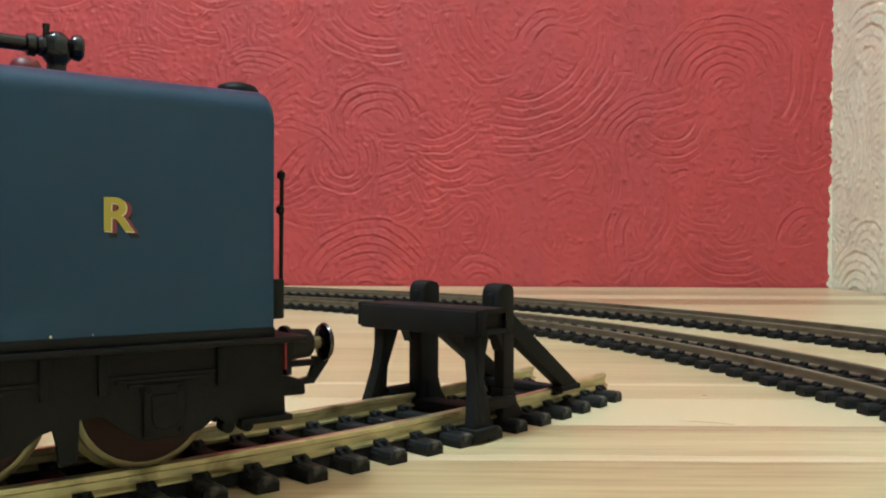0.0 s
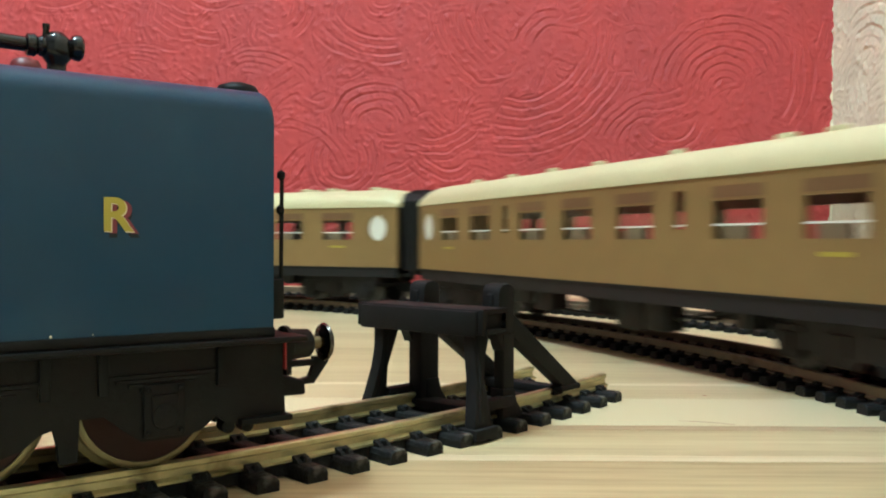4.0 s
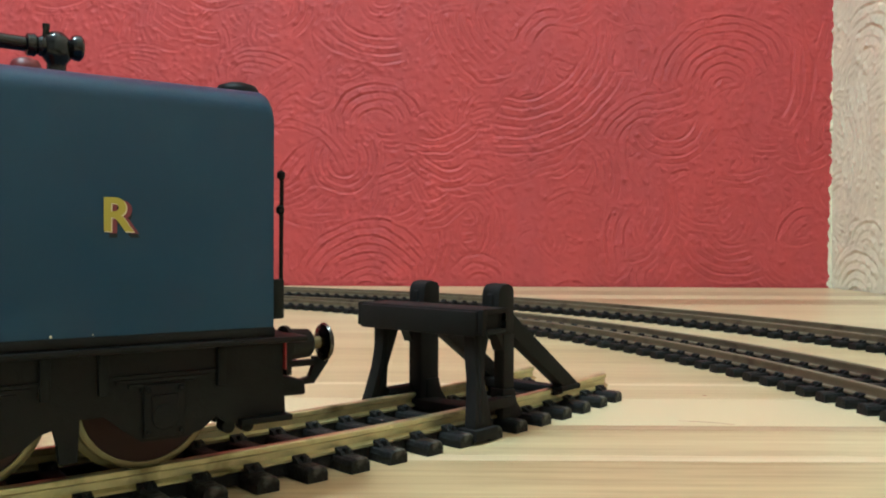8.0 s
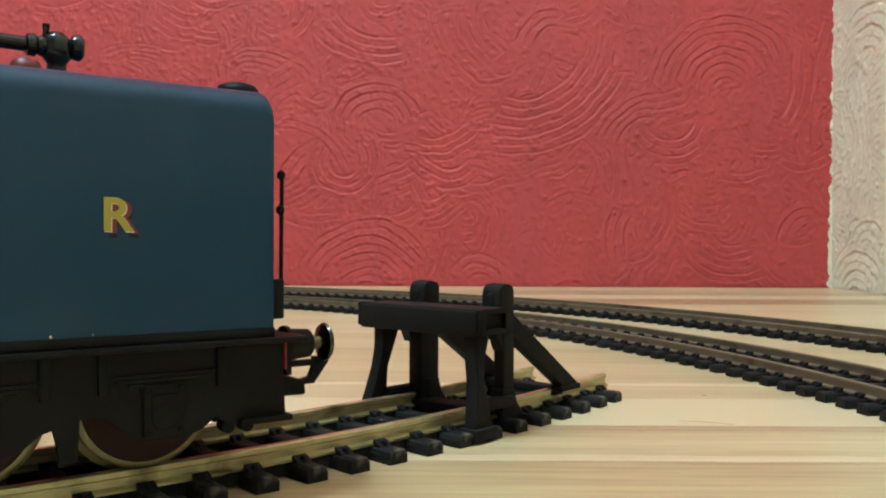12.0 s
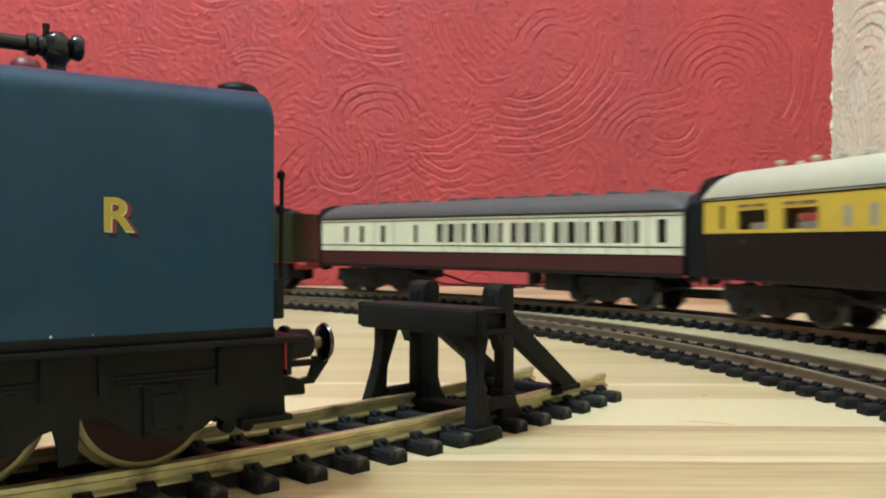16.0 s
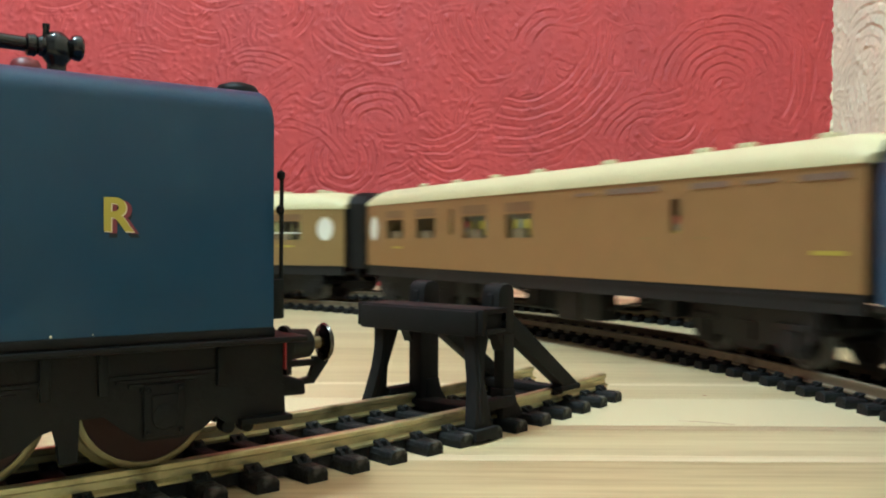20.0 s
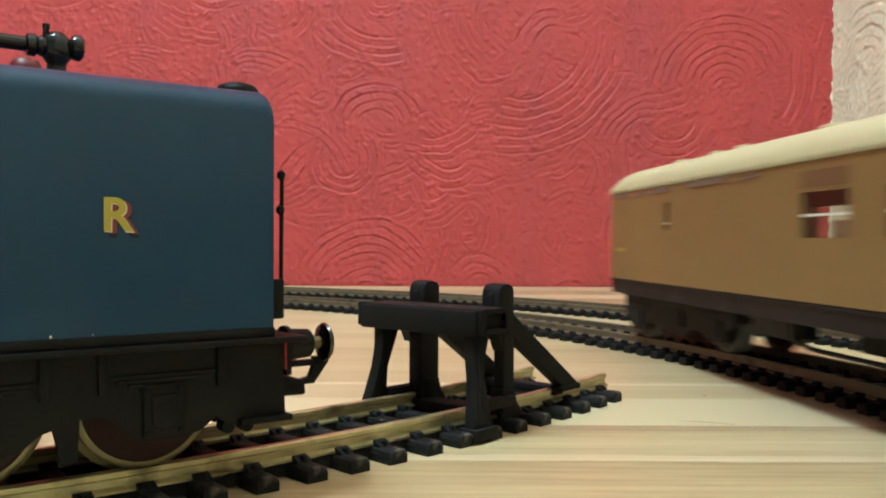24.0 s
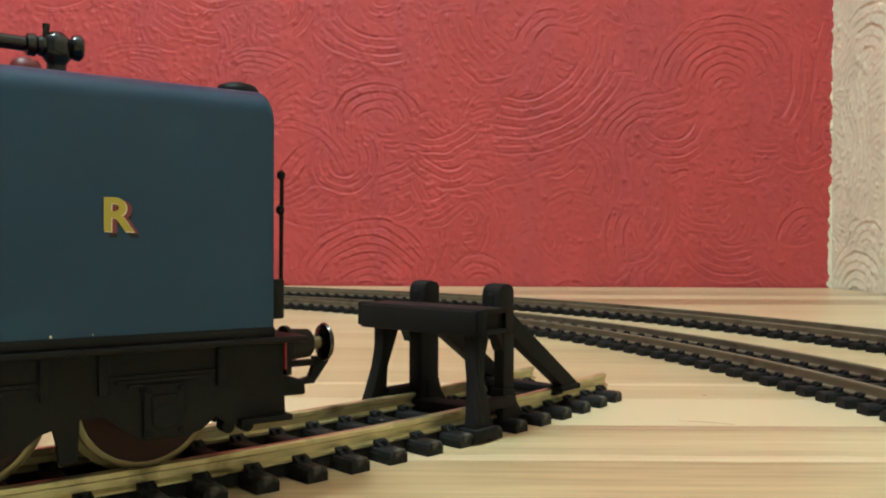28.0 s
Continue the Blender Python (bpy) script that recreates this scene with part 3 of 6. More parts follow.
def buffer_stop():
    x, y, a = siding(-52.0)
    b = thing("buffer_stop", "black moulded plastic buffer stop clipped on the siding", "buffer stop", place(x, y, 0, a))
    # beam across the track, with hollow boxed ends and a raised rim
    beam = Geo().box(-10.2, -3.0, -12.6, 13.4, 16.6, 20.6)
    part("beam", beam, BLACK, b, bevel=0.35)
    part("beam_face", Geo().box(-10.6, -10.1, -12.4, 13.2, 16.3, 20.3), BLACK, b, bevel=0.3)
    for sgn in (-1, 1):
        y0 = -12.61 if sgn < 0 else 13.41
        rim = Geo()
        for (u0, u1, w0, w1) in ((-10.2, -9.2, 16.6, 20.6), (-4.0, -3.0, 16.6, 20.6), (-9.2, -4.0, 16.6, 17.4), (-9.2, -4.0, 19.8, 20.6)):
            rim.box(u0, u1, min(y0, y0 + sgn * 0.9), max(y0, y0 + sgn * 0.9), w0, w1)
        part("beam_rim", rim, BLACK, b, bevel=0.15)
    for sgn in (-1, 1):
        c = -10.5 if sgn < 0 else 9.5
        # front leg, flaring at foot and head
        leg = [(-9.9, 16.8), (-9.8, 13.0), (-10.0, 9.6), (-10.9, 5.6), (-11.9, 1.9), (-7.2, 1.9), (-7.5, 5.6), (-7.9, 9.6), (-7.0, 13.0), (-6.0, 15.6), (-4.6, 16.8)]
        part("front_leg", splay(Geo().prism(leg, "y", c - 1.1, c + 1.1), sgn), BLACK, b, bevel=0.25)
        part("leg_rib", splay(Geo().prism([(-9.3, 16.5), (-9.3, 9.6), (-10.6, 3.0), (-9.6, 3.0), (-8.5, 9.6), (-8.4, 16.5)], "y", c - 1.4, c + 1.4), sgn), BLACK, b, bevel=0.2)
        part("foot", Geo().box(-12.4, -6.8, c + sgn * 1.7 - 2.0, c + sgn * 1.7 + 2.0, 0.4, 2.3), BLACK, b, bevel=0.3)
        # upright plate behind the beam with a rounded head
        p = -8.9 if sgn < 0 else 7.6
        up = [(-2.3, 16.0), (2.0, 16.0), (2.0, 23.2), (1.5, 23.9), (0.2, 24.3), (-1.3, 24.1), (-2.0, 23.5), (-2.3, 22.6)]
        part("upright", Geo().prism(up, "y", p - 1.8, p + 1.8), BLACK, b, bevel=0.3)
        stem = (-10.4, -8.2) if sgn < 0 else (6.4, 9.4)
        part("stem", Geo().prism([(-0.3 if sgn < 0 else -2.3, 2.0), (2.5, 2.0), (2.5, 16.0), (-0.5 if sgn < 0 else -2.3, 16.0)], "y", stem[0], stem[1]), BLACK, b, bevel=0.25)
        part("upright_rib", Geo().prism([(-2.5, 16.5), (-2.0, 16.5), (-2.0, 23.0), (-2.5, 22.4)], "y", p - 0.6, p + 0.6), BLACK, b, bevel=0.12)
        part("bracket", Geo().prism([(-4.6, 16.9), (-2.3, 16.9), (-2.3, 13.4), (-3.2, 15.2)], "y", c - 1.0, c + 1.0), BLACK, b)
        part("shoe", Geo().prism([(-0.9, 1.7), (4.4, 1.7), (4.4, 2.8), (3.0, 4.4), (2.3, 6.8), (-0.9, 6.8)], "y", stem[0] - 0.3, stem[1] + 0.3), BLACK, b, bevel=0.3)
        # raking strut down to the rail behind
        strut = [(1.9, 19.6), (1.9, 15.6), (18.2, 4.9), (23.4, 4.9)]
        part("strut", Geo().prism(strut, "y", p - 1.25, p + 1.25), BLACK, b, bevel=0.25)
        part("strut_foot", Geo().box(17.2, 23.6, p - 1.5, p + 1.5, 4.0, 5.0), BLACK, b, bevel=0.2)
        part("base_rail", Geo().box(-8.0, 1.0, c - 1.1, c + 1.1, 4.0, 5.7), BLACK, b, bevel=0.25)
    part("cross_tie", Geo().box(-3.0, 1.2, -9, 9, 1.6, 3.4), BLACK, b, bevel=0.3)
    part("back_tie", Geo().box(17.0, 20.0, -9, 9, 3.2, 4.9), BLACK, b, bevel=0.3)


buffer_stop()


# ---------------------------------------------------------------- standing tender on the siding
# same blue as the running engine, darkened for the tank side's shade
SHADED_BLUE = material("garter_blue_shaded", (0.0038, 0.0345, 0.082), rough=0.40, vary=0.05, scale=120.0, bump=0.04, bump_scale=1500.0)
REDLINE = material("red_beam_paint", (0.24, 0.014, 0.014), rough=0.4)
WHEELBROWN = material("brown_wheel", (0.030, 0.0115, 0.010), rough=0.55, spec=0.2, vary=0.25)
TYRE = material("bright_tyre", (0.22, 0.19, 0.105), rough=0.40, metal=0.9, vary=0.15, scale=300.0)
CHROME = material("blackened_steel", (0.10, 0.09, 0.08), rough=0.22, metal=1.0)
GILT = material("gilt_letter", (0.43, 0.35, 0.035), rough=0.4)
ROSE = material("rose_shade", (0.20, 0.030, 0.048), rough=0.4)
LINE_BLACK = material("letter_black", (0.004, 0.004, 0.004), rough=0.6)
PALE_EDGE = material("letter_edge", (0.7, 0.6, 0.45), rough=0.4)
MAROON_LID = material("maroon_lid", (0.13, 0.01, 0.012), rough=0.4)


def wheel_geo(d, width=2.2, flange=0.9, spokes=0):
    """A wheel about the y axis at the origin: tread, flange, and a dished centre."""
    r = d / 2
    rim = Geo().hoop([(r - 0.75, -width), (r - 0.2, -width), (r, -width + 0.15), (r + 0.05, -0.3), (r + flange, 0.0), (r + flange, 0.45), (r - 0.75, 0.6)], n=36)
    disc = Geo().lathe([(r - 0.7, -width + 0.25), (r - 1.1, -width + 0.8), (r - 1.7, -width + 0.8), (r - 2.0, -width + 0.45), (r - 2.6, -width + 0.5), (r * 0.35, -width + 0.8), (r * 0.22, -width + 0.1), (r * 0.22, 0.3), (r - 0.7, 0.3)], axis="y", n=30)
    return rim, disc


def letter_mesh(char, size, depth, mat, bold=0.0):
    cu = bpy.data.curves.new("letter", "FONT")
    cu.body, cu.size, cu.extrude, cu.offset = char, size * MM, depth * MM, bold * MM
    cu.align_x = "CENTER"
    tmp = bpy.data.objects.new("letter", cu)
    scene.collection.objects.link(tmp)
    mesh = bpy.data.meshes.new_from_object(tmp)
    bpy.data.objects.remove(tmp)
    mesh.materials.clear()
    mesh.materials.append(mat)
    return mesh


def standing_tender():
    x, y, a = siding(-113.0)
    a = radians(35.3)
    t = thing("locomotive_tender", "dark blue eight-wheeled tender lettered in gilt", "tender", place(x, y, RAIL, a))
    w = 17.0
    # tank with rolled upper corners; its rear top corner is rounded too
    def ring(xx, drop):
        top = 44.4 - drop
        r = 2.9
        pts = [(xx, -w, 16.5), (xx, -w, top - r)]
        pts += [(xx, -w + r - r * math.cos(q), top - r + r * math.sin(q)) for q in (0.26, 0.52, 0.79, 1.05, 1.31, 1.57)]
        pts += [(xx, w - r + r * math.sin(q), top - r + r * math.cos(q)) for q in (0, 0.26, 0.52, 0.79, 1.05, 1.31)]
        return pts + [(xx, w, top - r), (xx, w, 16.5)]
    rings = [ring(-82.0, 0), ring(-40.0, 0), ring(12.9, 0)]
    for q in (0.3, 0.6, 0.9, 1.2, 1.45):
        rings.append(ring(12.9 + 1.2 * math.sin(q), 1.2 * (1 - math.cos(q))))
    part("tank", Geo().loft(rings), SHADED_BLUE, t, "satin blue tank side coloured as in shade")
    part("lower_band", Geo().box(-82, 14.3, -w - 0.15, w + 0.15, 15.3, 16.5), SATIN, t, bevel=0.25)
    part("footplate", Geo().box(-82, 18.2, -w - 0.9, w + 0.9, 14.6, 15.3), SATIN, t, bevel=0.2)
    # outside frames with axleboxes and guard irons
    for sgn in (-1, 1):
        yy = sgn * 13.6
        prof = [(-82, 14.6), (16.6, 14.6), (16.6, 10.4), (16.2, 6.4), (16.6, 5.6), (16.2, 5.0), (11.4, 4.7)]
        for k in range(4):
            c = 2.0 - 19.0 * k
            prof += [(c + 7.4, 5.2 if k == 0 else 6.6), (c + 6.2, 6.2), (c + 4.4, 4.8), (c + 2.4, 4.2), (c - 2.4, 4.2), (c - 4.2, 5.5), (c - 6.4, 7.4), (c - 8.9, 7.4), (c - 9.1, 2.9), (c - 10.9, 2.8), (c - 11.1, 5.0), (c - 11.5, 6.6)]
        prof.append((-82, 5.4))
        prof = [q for i, q in enumerate(prof) if q[0] >= -82.0]
        part("outside_frame", Geo().prism(prof, "y", yy - 0.7, yy + 0.7), SATIN, t)
        for k in range(4):
            c = 2.0 - 19.0 * k
            box = part("axlebox", Geo().box(c - 2.3, c + 2.3, yy + sgn * 0.7 - 0.6, yy + sgn * 0.7 + 0.6, 4.6, 10.6), SATIN, t, bevel=0.2)
            lid = Geo().lathe([(1.5, -0.3), (1.5, 0.3)], (c, yy + sgn * 1.3, 6.9), "y", 14).box(c - 1.5, c + 1.5, yy + sgn * 1.3 - 0.2, yy + sgn * 1.3 + 0.2, 6.9, 9.4)
            part("axlebox_lid", lid, SATIN, box, bevel=0.15)
            for bx, bz in ((-1.85, 5.2), (1.85, 5.2), (-1.85, 10.0), (1.85, 10.0)):
                part("bolt", Geo().lathe([(0.32, -0.25), (0.32, 0.15), (0.15, 0.25)] if sgn > 0 else [(0.15, -0.25), (0.32, -0.15), (0.32, 0.25)], (c + bx, yy + sgn * 1.4, bz), "y", 8), SATIN, box)
            leaf = Geo()
            for j in range(4):
                leaf.box(c - 6.5 + j * 1.3, c + 6.5 - j * 1.3, yy + sgn * 0.7 - 0.3, yy + sgn * 0.7 + 0.3, 11.3 - 0.5 * j, 11.72 - 0.5 * j)
            part("leaf_spring", leaf, SATIN, t)
            for d in (-6.6, 6.6):
                part("spring_hanger", Geo().box(c + d - 0.5, c + d + 0.5, yy + sgn * 1.0 - 0.5, yy + sgn * 1.0 + 0.5, 9.8, 14.4), SATIN, t, bevel=0.1)
        part("brake_hanger", Geo().tube([(10.6, sgn * 9, 12.0), (10.2, sgn * 9, 4.4)], 0.7), SATIN, t)
        part("pipe_end", Geo().lathe([(0.8, -1.0), (0.8, 1.0)], (10.2, sgn * 11.9, 4.4), "y", 12), SATIN, t)
        part("pipe_end", Geo().lathe([(0.8, -1.0), (0.8, 1.0)], (12.6, sgn * 11.9, 4.3), "y", 12), SATIN, t)
    for k in range(4):
        c = 2.0 - 19.0 * k
        for sgn in (-1, 1):
            rim, disc = wheel_geo(16.2, flange=0.8)
            if sgn > 0:
                rim.v = [(p[0], -p[1], p[2]) for p in rim.v]
                disc.v = [(p[0], -p[1], p[2]) for p in disc.v]
            wh = part("wheel", disc, WHEELBROWN, t, "brown disc wheel with a bright tyre")
            wh.matrix_local = place(c - 0.5, sgn * 7.2, 8.1)
            part("tyre", rim, TYRE, wh)
        part("axle", Geo().tube([(c - 0.5, -13, 8.1), (c - 0.5, 13, 8.1)], 0.9), SATIN, t)
    part("inner_frame", Geo().box(-82, 15.8, -5.5, 5.5, 6.8, 14.6), SATIN, t)
    # buffer beam with sprung buffers
    part("buffer_beam", Geo().box(16.62, 16.9, -14.8, 14.8, 10.9, 14.5), REDLINE, t, "thin red edge of the buffer beam", bevel=0.15)
    part("beam_plate", Geo().box(16.92, 17.6, -14.6, 14.6, 10.2, 14.6), SATIN, t)
    for sgn in (-1, 1):
        c = (0, sgn * 11.6, 13.6)
        part("buffer_housing", Geo().lathe([(2.4, 17.8), (2.4, 18.3), (2.0, 18.5), (1.8, 21.2), (1.4, 21.6), (0.9, 21.7)], c, "x", 20), SATIN, t)
        head = part("buffer_shank", Geo().lathe([(0.8, 21.6), (0.8, 23.4)], c, "x", 14), TYRE, t)
        part("buffer_head", Geo().lathe([(0.9, 22.8), (1.5, 23.0), (2.35, 23.3), (2.5, 23.6), (2.2, 23.9), (1.1, 24.15), (0.2, 24.2)], c, "x", 28), CHROME, head)
        step = part("step", Geo().box(10.8, 17.3, sgn * 14.6 - 1.0, sgn * 14.6 + 1.0, 4.9, 5.6), SATIN, t, bevel=0.1)
        part("step_plate", Geo().prism([(11.2, 9.4), (16.8, 9.0), (17.0, 5.2), (11.0, 5.4)], "y", sgn * 13.8 - 0.3, sgn * 13.8 + 0.3), SATIN, step)
        # grab rail on the rear sheet
        rail = part("grab_rail", Geo().tube([(16.1, sgn * 14.6, 17.4), (16.2, sgn * 14.6, 34.6)], 0.27), SATIN, t)
        part("knob", Geo().lathe([(0.2, -0.6), (0.5, -0.3), (0.5, 0.3), (0.2, 0.6)], (16.1, sgn * 14.6, 34.6), "z", 12), SATIN, rail)
        part("knob", Geo().lathe([(0.2, -0.6), (0.5, -0.3), (0.5, 0.3), (0.2, 0.6)], (16.0, sgn * 14.6, 30.4), "z", 12), SATIN, rail)
        part("lamp_iron", Geo().box(14.8, 16.4, sgn * 14.6 - 0.45, sgn * 14.6 + 0.45, 17.2, 22.0), SATIN, rail, bevel=0.2)
    # loop and hook coupling
    loop = Geo().box(17.6, 27.2, -3.6, -2.6, 9.4, 10.2)
    loop.prism([(26.2, 10.6), (28.5, 10.6), (28.4, 9.8), (26.2, 6.9), (24.2, 6.9), (24.0, 7.5), (25.6, 7.9), (26.2, 9.4)], "y", -3.6, -2.6)
    loop.box(17.6, 24.0, 2.6, 3.6, 9.4, 10.2)
    loop.box(23.4, 24.2, -3.0, 3.6, 9.4, 10.2)
    part("coupling_hook", loop, SATIN, t)
    part("coupling_pocket", Geo().prism([(12.5, 5.9), (24.6, 5.6), (24.4, 7.6), (21.5, 8.4), (12.5, 8.8)], "y", -4.5, 4.5), SATIN, t, bevel=0.4)
    # fittings on the top
    part("filler_lid", Geo().lathe([(2.6, 43.0), (2.6, 44.9), (2.2, 45.5), (1.0, 45.9), (0.2, 45.95)], (12.0, -10.8, 0), "z", 28), SATIN, t)
    part("hatch", Geo().lathe([(1.7, 43.8), (1.7, 45.2), (1.3, 46.0), (0.7, 46.3), (0.2, 46.35)], (-11.3, -9.0, 0), "z", 24), MAROON_LID, t, "dark red domed lid")
    v = part("valve_pipe", Geo().tube([(-70, -6, 49.6), (-7.6, -6, 48.4)], 0.85, 14), GLOSSY, t, "gloss black turned pipe with a valve")
    part("valve_pillar", Geo().lathe([(1.5, 43.9), (1.4, 45.0), (1.05, 45.6), (1.05, 46.6), (1.5, 47.2), (1.65, 48.4), (1.4, 49.5), (0.7, 50.2), (0.3, 50.3)], (-7.6, -6, 0), "z", 22), GLOSSY, v)
    part("valve_wheel", Geo().lathe([(0.7, -6.9), (0.9, -6.6), (0.8, -6.2), (1.3, -6.0), (1.5, -5.6), (1.5, -5.1), (1.2, -4.8), (0.2, -4.7)], (0, -6, 48.7), "x", 22), GLOSSY, v)
    part("valve_collar", Geo().lathe([(0.85, -10.9), (1.25, -10.7), (1.3, -9.9), (1.0, -9.6), (1.2, -9.2), (1.0, -8.6)], (0, -6, 48.45), "x", 20), GLOSSY, v)
    part("valve_spindle", Geo().lathe([(0.4, 49.4), (0.35, 50.4), (0.42, 50.5), (0.42, 51.0)], (-8.7, -6, 0), "z", 12), GLOSSY, v)
    for rx, rr in ((-10.3, 0.16), (-6.2, 0.08)):
        part("rivet", Geo().lathe([(rr, 0.1), (rr * 0.7, -0.06), (rr * 0.2, -0.1)], (rx, -w - 0.1, 16.7), "y", 8), PALE_EDGE, t)
    # the gilt letter with its rose and black shading, standing just proud of the tank side
    cx, cz, size = -3.88, 27.65, 4.95
    for name, mat, dx, dz, lift, bold in (("letter_shadow", LINE_BLACK, 0.62, -0.62, 0.03, 0.15), ("letter_shade", ROSE, 0.66, -0.24, 0.06, 0.08), ("letter_outline", PALE_EDGE, 0.12, -0.09, 0.09, 0.13), ("letter", GILT, 0, 0, 0.13, 0.11)):
        mesh = letter_mesh("R", size, 0.02, mat, bold)
        mesh.transform(Matrix.Diagonal((1.04, 1.0, 1.0, 1.0)))
        ob = new(name, mesh)
        ob.parent = t
        ob.matrix_local = place(cx + dx, -w - lift, cz + dz) @ Matrix.Rotation(radians(90), 4, "X")


standing_tender()


# ---------------------------------------------------------------- rolling stock: local x runs forwards, z from the rail tops
TEAK = material("teak_brown", (0.268, 0.150, 0.052), rough=0.42, vary=0.10, scale=160.0, bump=0.06)
TEAK_PALE = material("teak_olive", (0.245, 0.158, 0.052), rough=0.42, vary=0.10, scale=160.0, bump=0.06)
ROOF_STRAW = material("straw_cream_roof", (0.64, 0.585, 0.335), rough=0.5, vary=0.05, scale=120.0)
ROOF_CREAM = material("cream_roof", (0.57, 0.55, 0.405), rough=0.55, vary=0.05, scale=120.0)
ROOF_GREY = material("grey_roof", (0.10, 0.09, 0.088), rough=0.6, vary=0.08)
ROOF_BROWN = material("brown_roof", (0.042, 0.026, 0.025), rough=0.5, vary=0.08)
UNDER = material("underframe_black", (0.0125, 0.012, 0.0115), rough=0.6, spec=0.3, vary=0.3, scale=250.0, bump=0.1)
CREAM_SIDE = material("cream_panel", (0.83, 0.79, 0.58), rough=0.42, vary=0.04)
YELLOW_SIDE = material("rich_yellow_panel", (0.66, 0.49, 0.04), rough=0.42, vary=0.05)
PALE_YELLOW = material("pale_yellow_panel", (0.46, 0.41, 0.15), rough=0.42, vary=0.05)
CRIMSON = material("dark_crimson_panel", (0.055, 0.010, 0.011), rough=0.42, vary=0.08)
CHOC = material("chocolate_panel", (0.0075, 0.006, 0.005), rough=0.45, spec=0.3, vary=0.1)
WHITE = material("white_plastic", (0.82, 0.82, 0.74), rough=0.45, vary=0.02)
SEAT = material("interior_brown", (0.20, 0.13, 0.09), rough=0.7, vary=0.2)
SEAT_GREY = material("grey_seat_moulding", (0.30, 0.26, 0.22), rough=0.6)
SEAT_PALE = material("pale_seat_moulding", (0.26, 0.18, 0.10), rough=0.6)
STRAW = material("dim_ventilator", (0.17, 0.135, 0.07), rough=0.5)
TEAK_DIM = material("dim_teak_toplight", (0.17, 0.095, 0.04), rough=0.4)
PALE_INSIDE = material("pale_interior", (0.33, 0.25, 0.15), rough=0.7)
PALE_DOOR = material("dim_cream_droplight", (0.50, 0.47, 0.36), rough=0.5)
GREY_PANEL = material("grey_door_panel", (0.36, 0.34, 0.29), rough=0.5)
BLUE = material("garter_blue", (0.027, 0.073, 0.150), rough=0.36, vary=0.05, scale=120.0)
GREEN = material("locomotive_green", (0.014, 0.023, 0.006), rough=0.40, vary=0.12, scale=160.0)
SMOKE = material("smokebox_black", (0.014, 0.012, 0.0105), rough=0.6, spec=0.25, vary=0.25)
WEDGE = material("brown_black_wedge", (0.022, 0.019, 0.011), rough=0.6, vary=0.15)
WEDGE_BAND = material("olive_band", (0.11, 0.09, 0.04), rough=0.45)
COAL = material("coal", (0.017, 0.015, 0.013), rough=0.7, spec=0.2, vary=0.4, scale=600.0, bump=0.8, bump_scale=700.0)
BRASS = material("brass_plate", (0.50, 0.34, 0.10), rough=0.35, metal=0.7)
CAB_BLACK = material("cab_roof_black", (0.016, 0.010, 0.010), rough=0.6, spec=0.25, vary=0.2)
STRAW_EDGE = material("straw_window_edge", (0.26, 0.23, 0.11), rough=0.5)
ROSE_GILT = material("faded_number", (0.15, 0.065, 0.06), rough=0.5)
FADED_GILT = material("faded_gilt", (0.29, 0.18, 0.10), rough=0.5)
LINED = material("olive_window_edge", (0.07, 0.06, 0.025), rough=0.5)
PALE_RAIL = material("pale_handrail", (0.42, 0.36, 0.44), rough=0.4)
RODS = material("steel_rods", (0.55, 0.47, 0.33), rough=0.32, metal=0.85)
CAB_ROOF = material("maroon_cab_roof", (0.10, 0.026, 0.030), rough=0.5)
DULL_RED = material("dull_red_beam", (0.30, 0.028, 0.020), rough=0.5)
DEEP_RED = material("deep_wheel_red", (0.05, 0.008, 0.010), rough=0.5)
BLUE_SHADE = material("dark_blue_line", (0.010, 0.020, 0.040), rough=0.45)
# near-black that puts the shade behind and under the cab into the colour
GAP_BLACK = material("matt_black_gap_shade", (0.004, 0.004, 0.004), rough=0.85, spec=0.1)
REDWHEEL = material("wheel_red", (0.095, 0.012, 0.020), rough=0.45, vary=0.1)
DARKWHEEL = material("wheel_black", (0.02, 0.017, 0.015), rough=0.5, vary=0.2)
DIM_BRASS = material("dim_brass", (0.10, 0.065, 0.03), rough=0.45, metal=0.3)
CAB_PANE = material("blue_grey_pane", (0.030, 0.062, 0.105), rough=0.3)
GLASS = glass_material()
DARK_TYRE = material("blackened_tyre", (0.12, 0.115, 0.105), rough=0.4, metal=0.5, vary=0.2)
DULL_TYRE = material("dull_steel_tyre", (0.32, 0.29, 0.26), rough=0.35, metal=0.9, vary=0.15)


def mirrored(g):
    m = Geo()
    m.v = [(p[0], -p[1], p[2]) for p in g.v]
    m.f = [tuple(reversed(q)) for q in g.f]
    return m


def wheelset(parent, x, d, disc_mat, gauge_half=7.2, name="wheelset", tyre=None):
    ax = part(name, Geo().tube([(x, -9, d / 2), (x, 9, d / 2)], 0.9), UNDER, parent)
    for sgn in (-1, 1):
        rim, disc = wheel_geo(d)
        if sgn > 0:
            rim, disc = mirrored(rim), mirrored(disc)
        for g in (rim, disc):
            g.v = [(p[0] + x, p[1] + sgn * gauge_half, p[2] + d / 2) for p in g.v]
        part("disc", disc, disc_mat, ax)
        part("tyre", rim, tyre or DARK_TYRE, ax)
    return ax


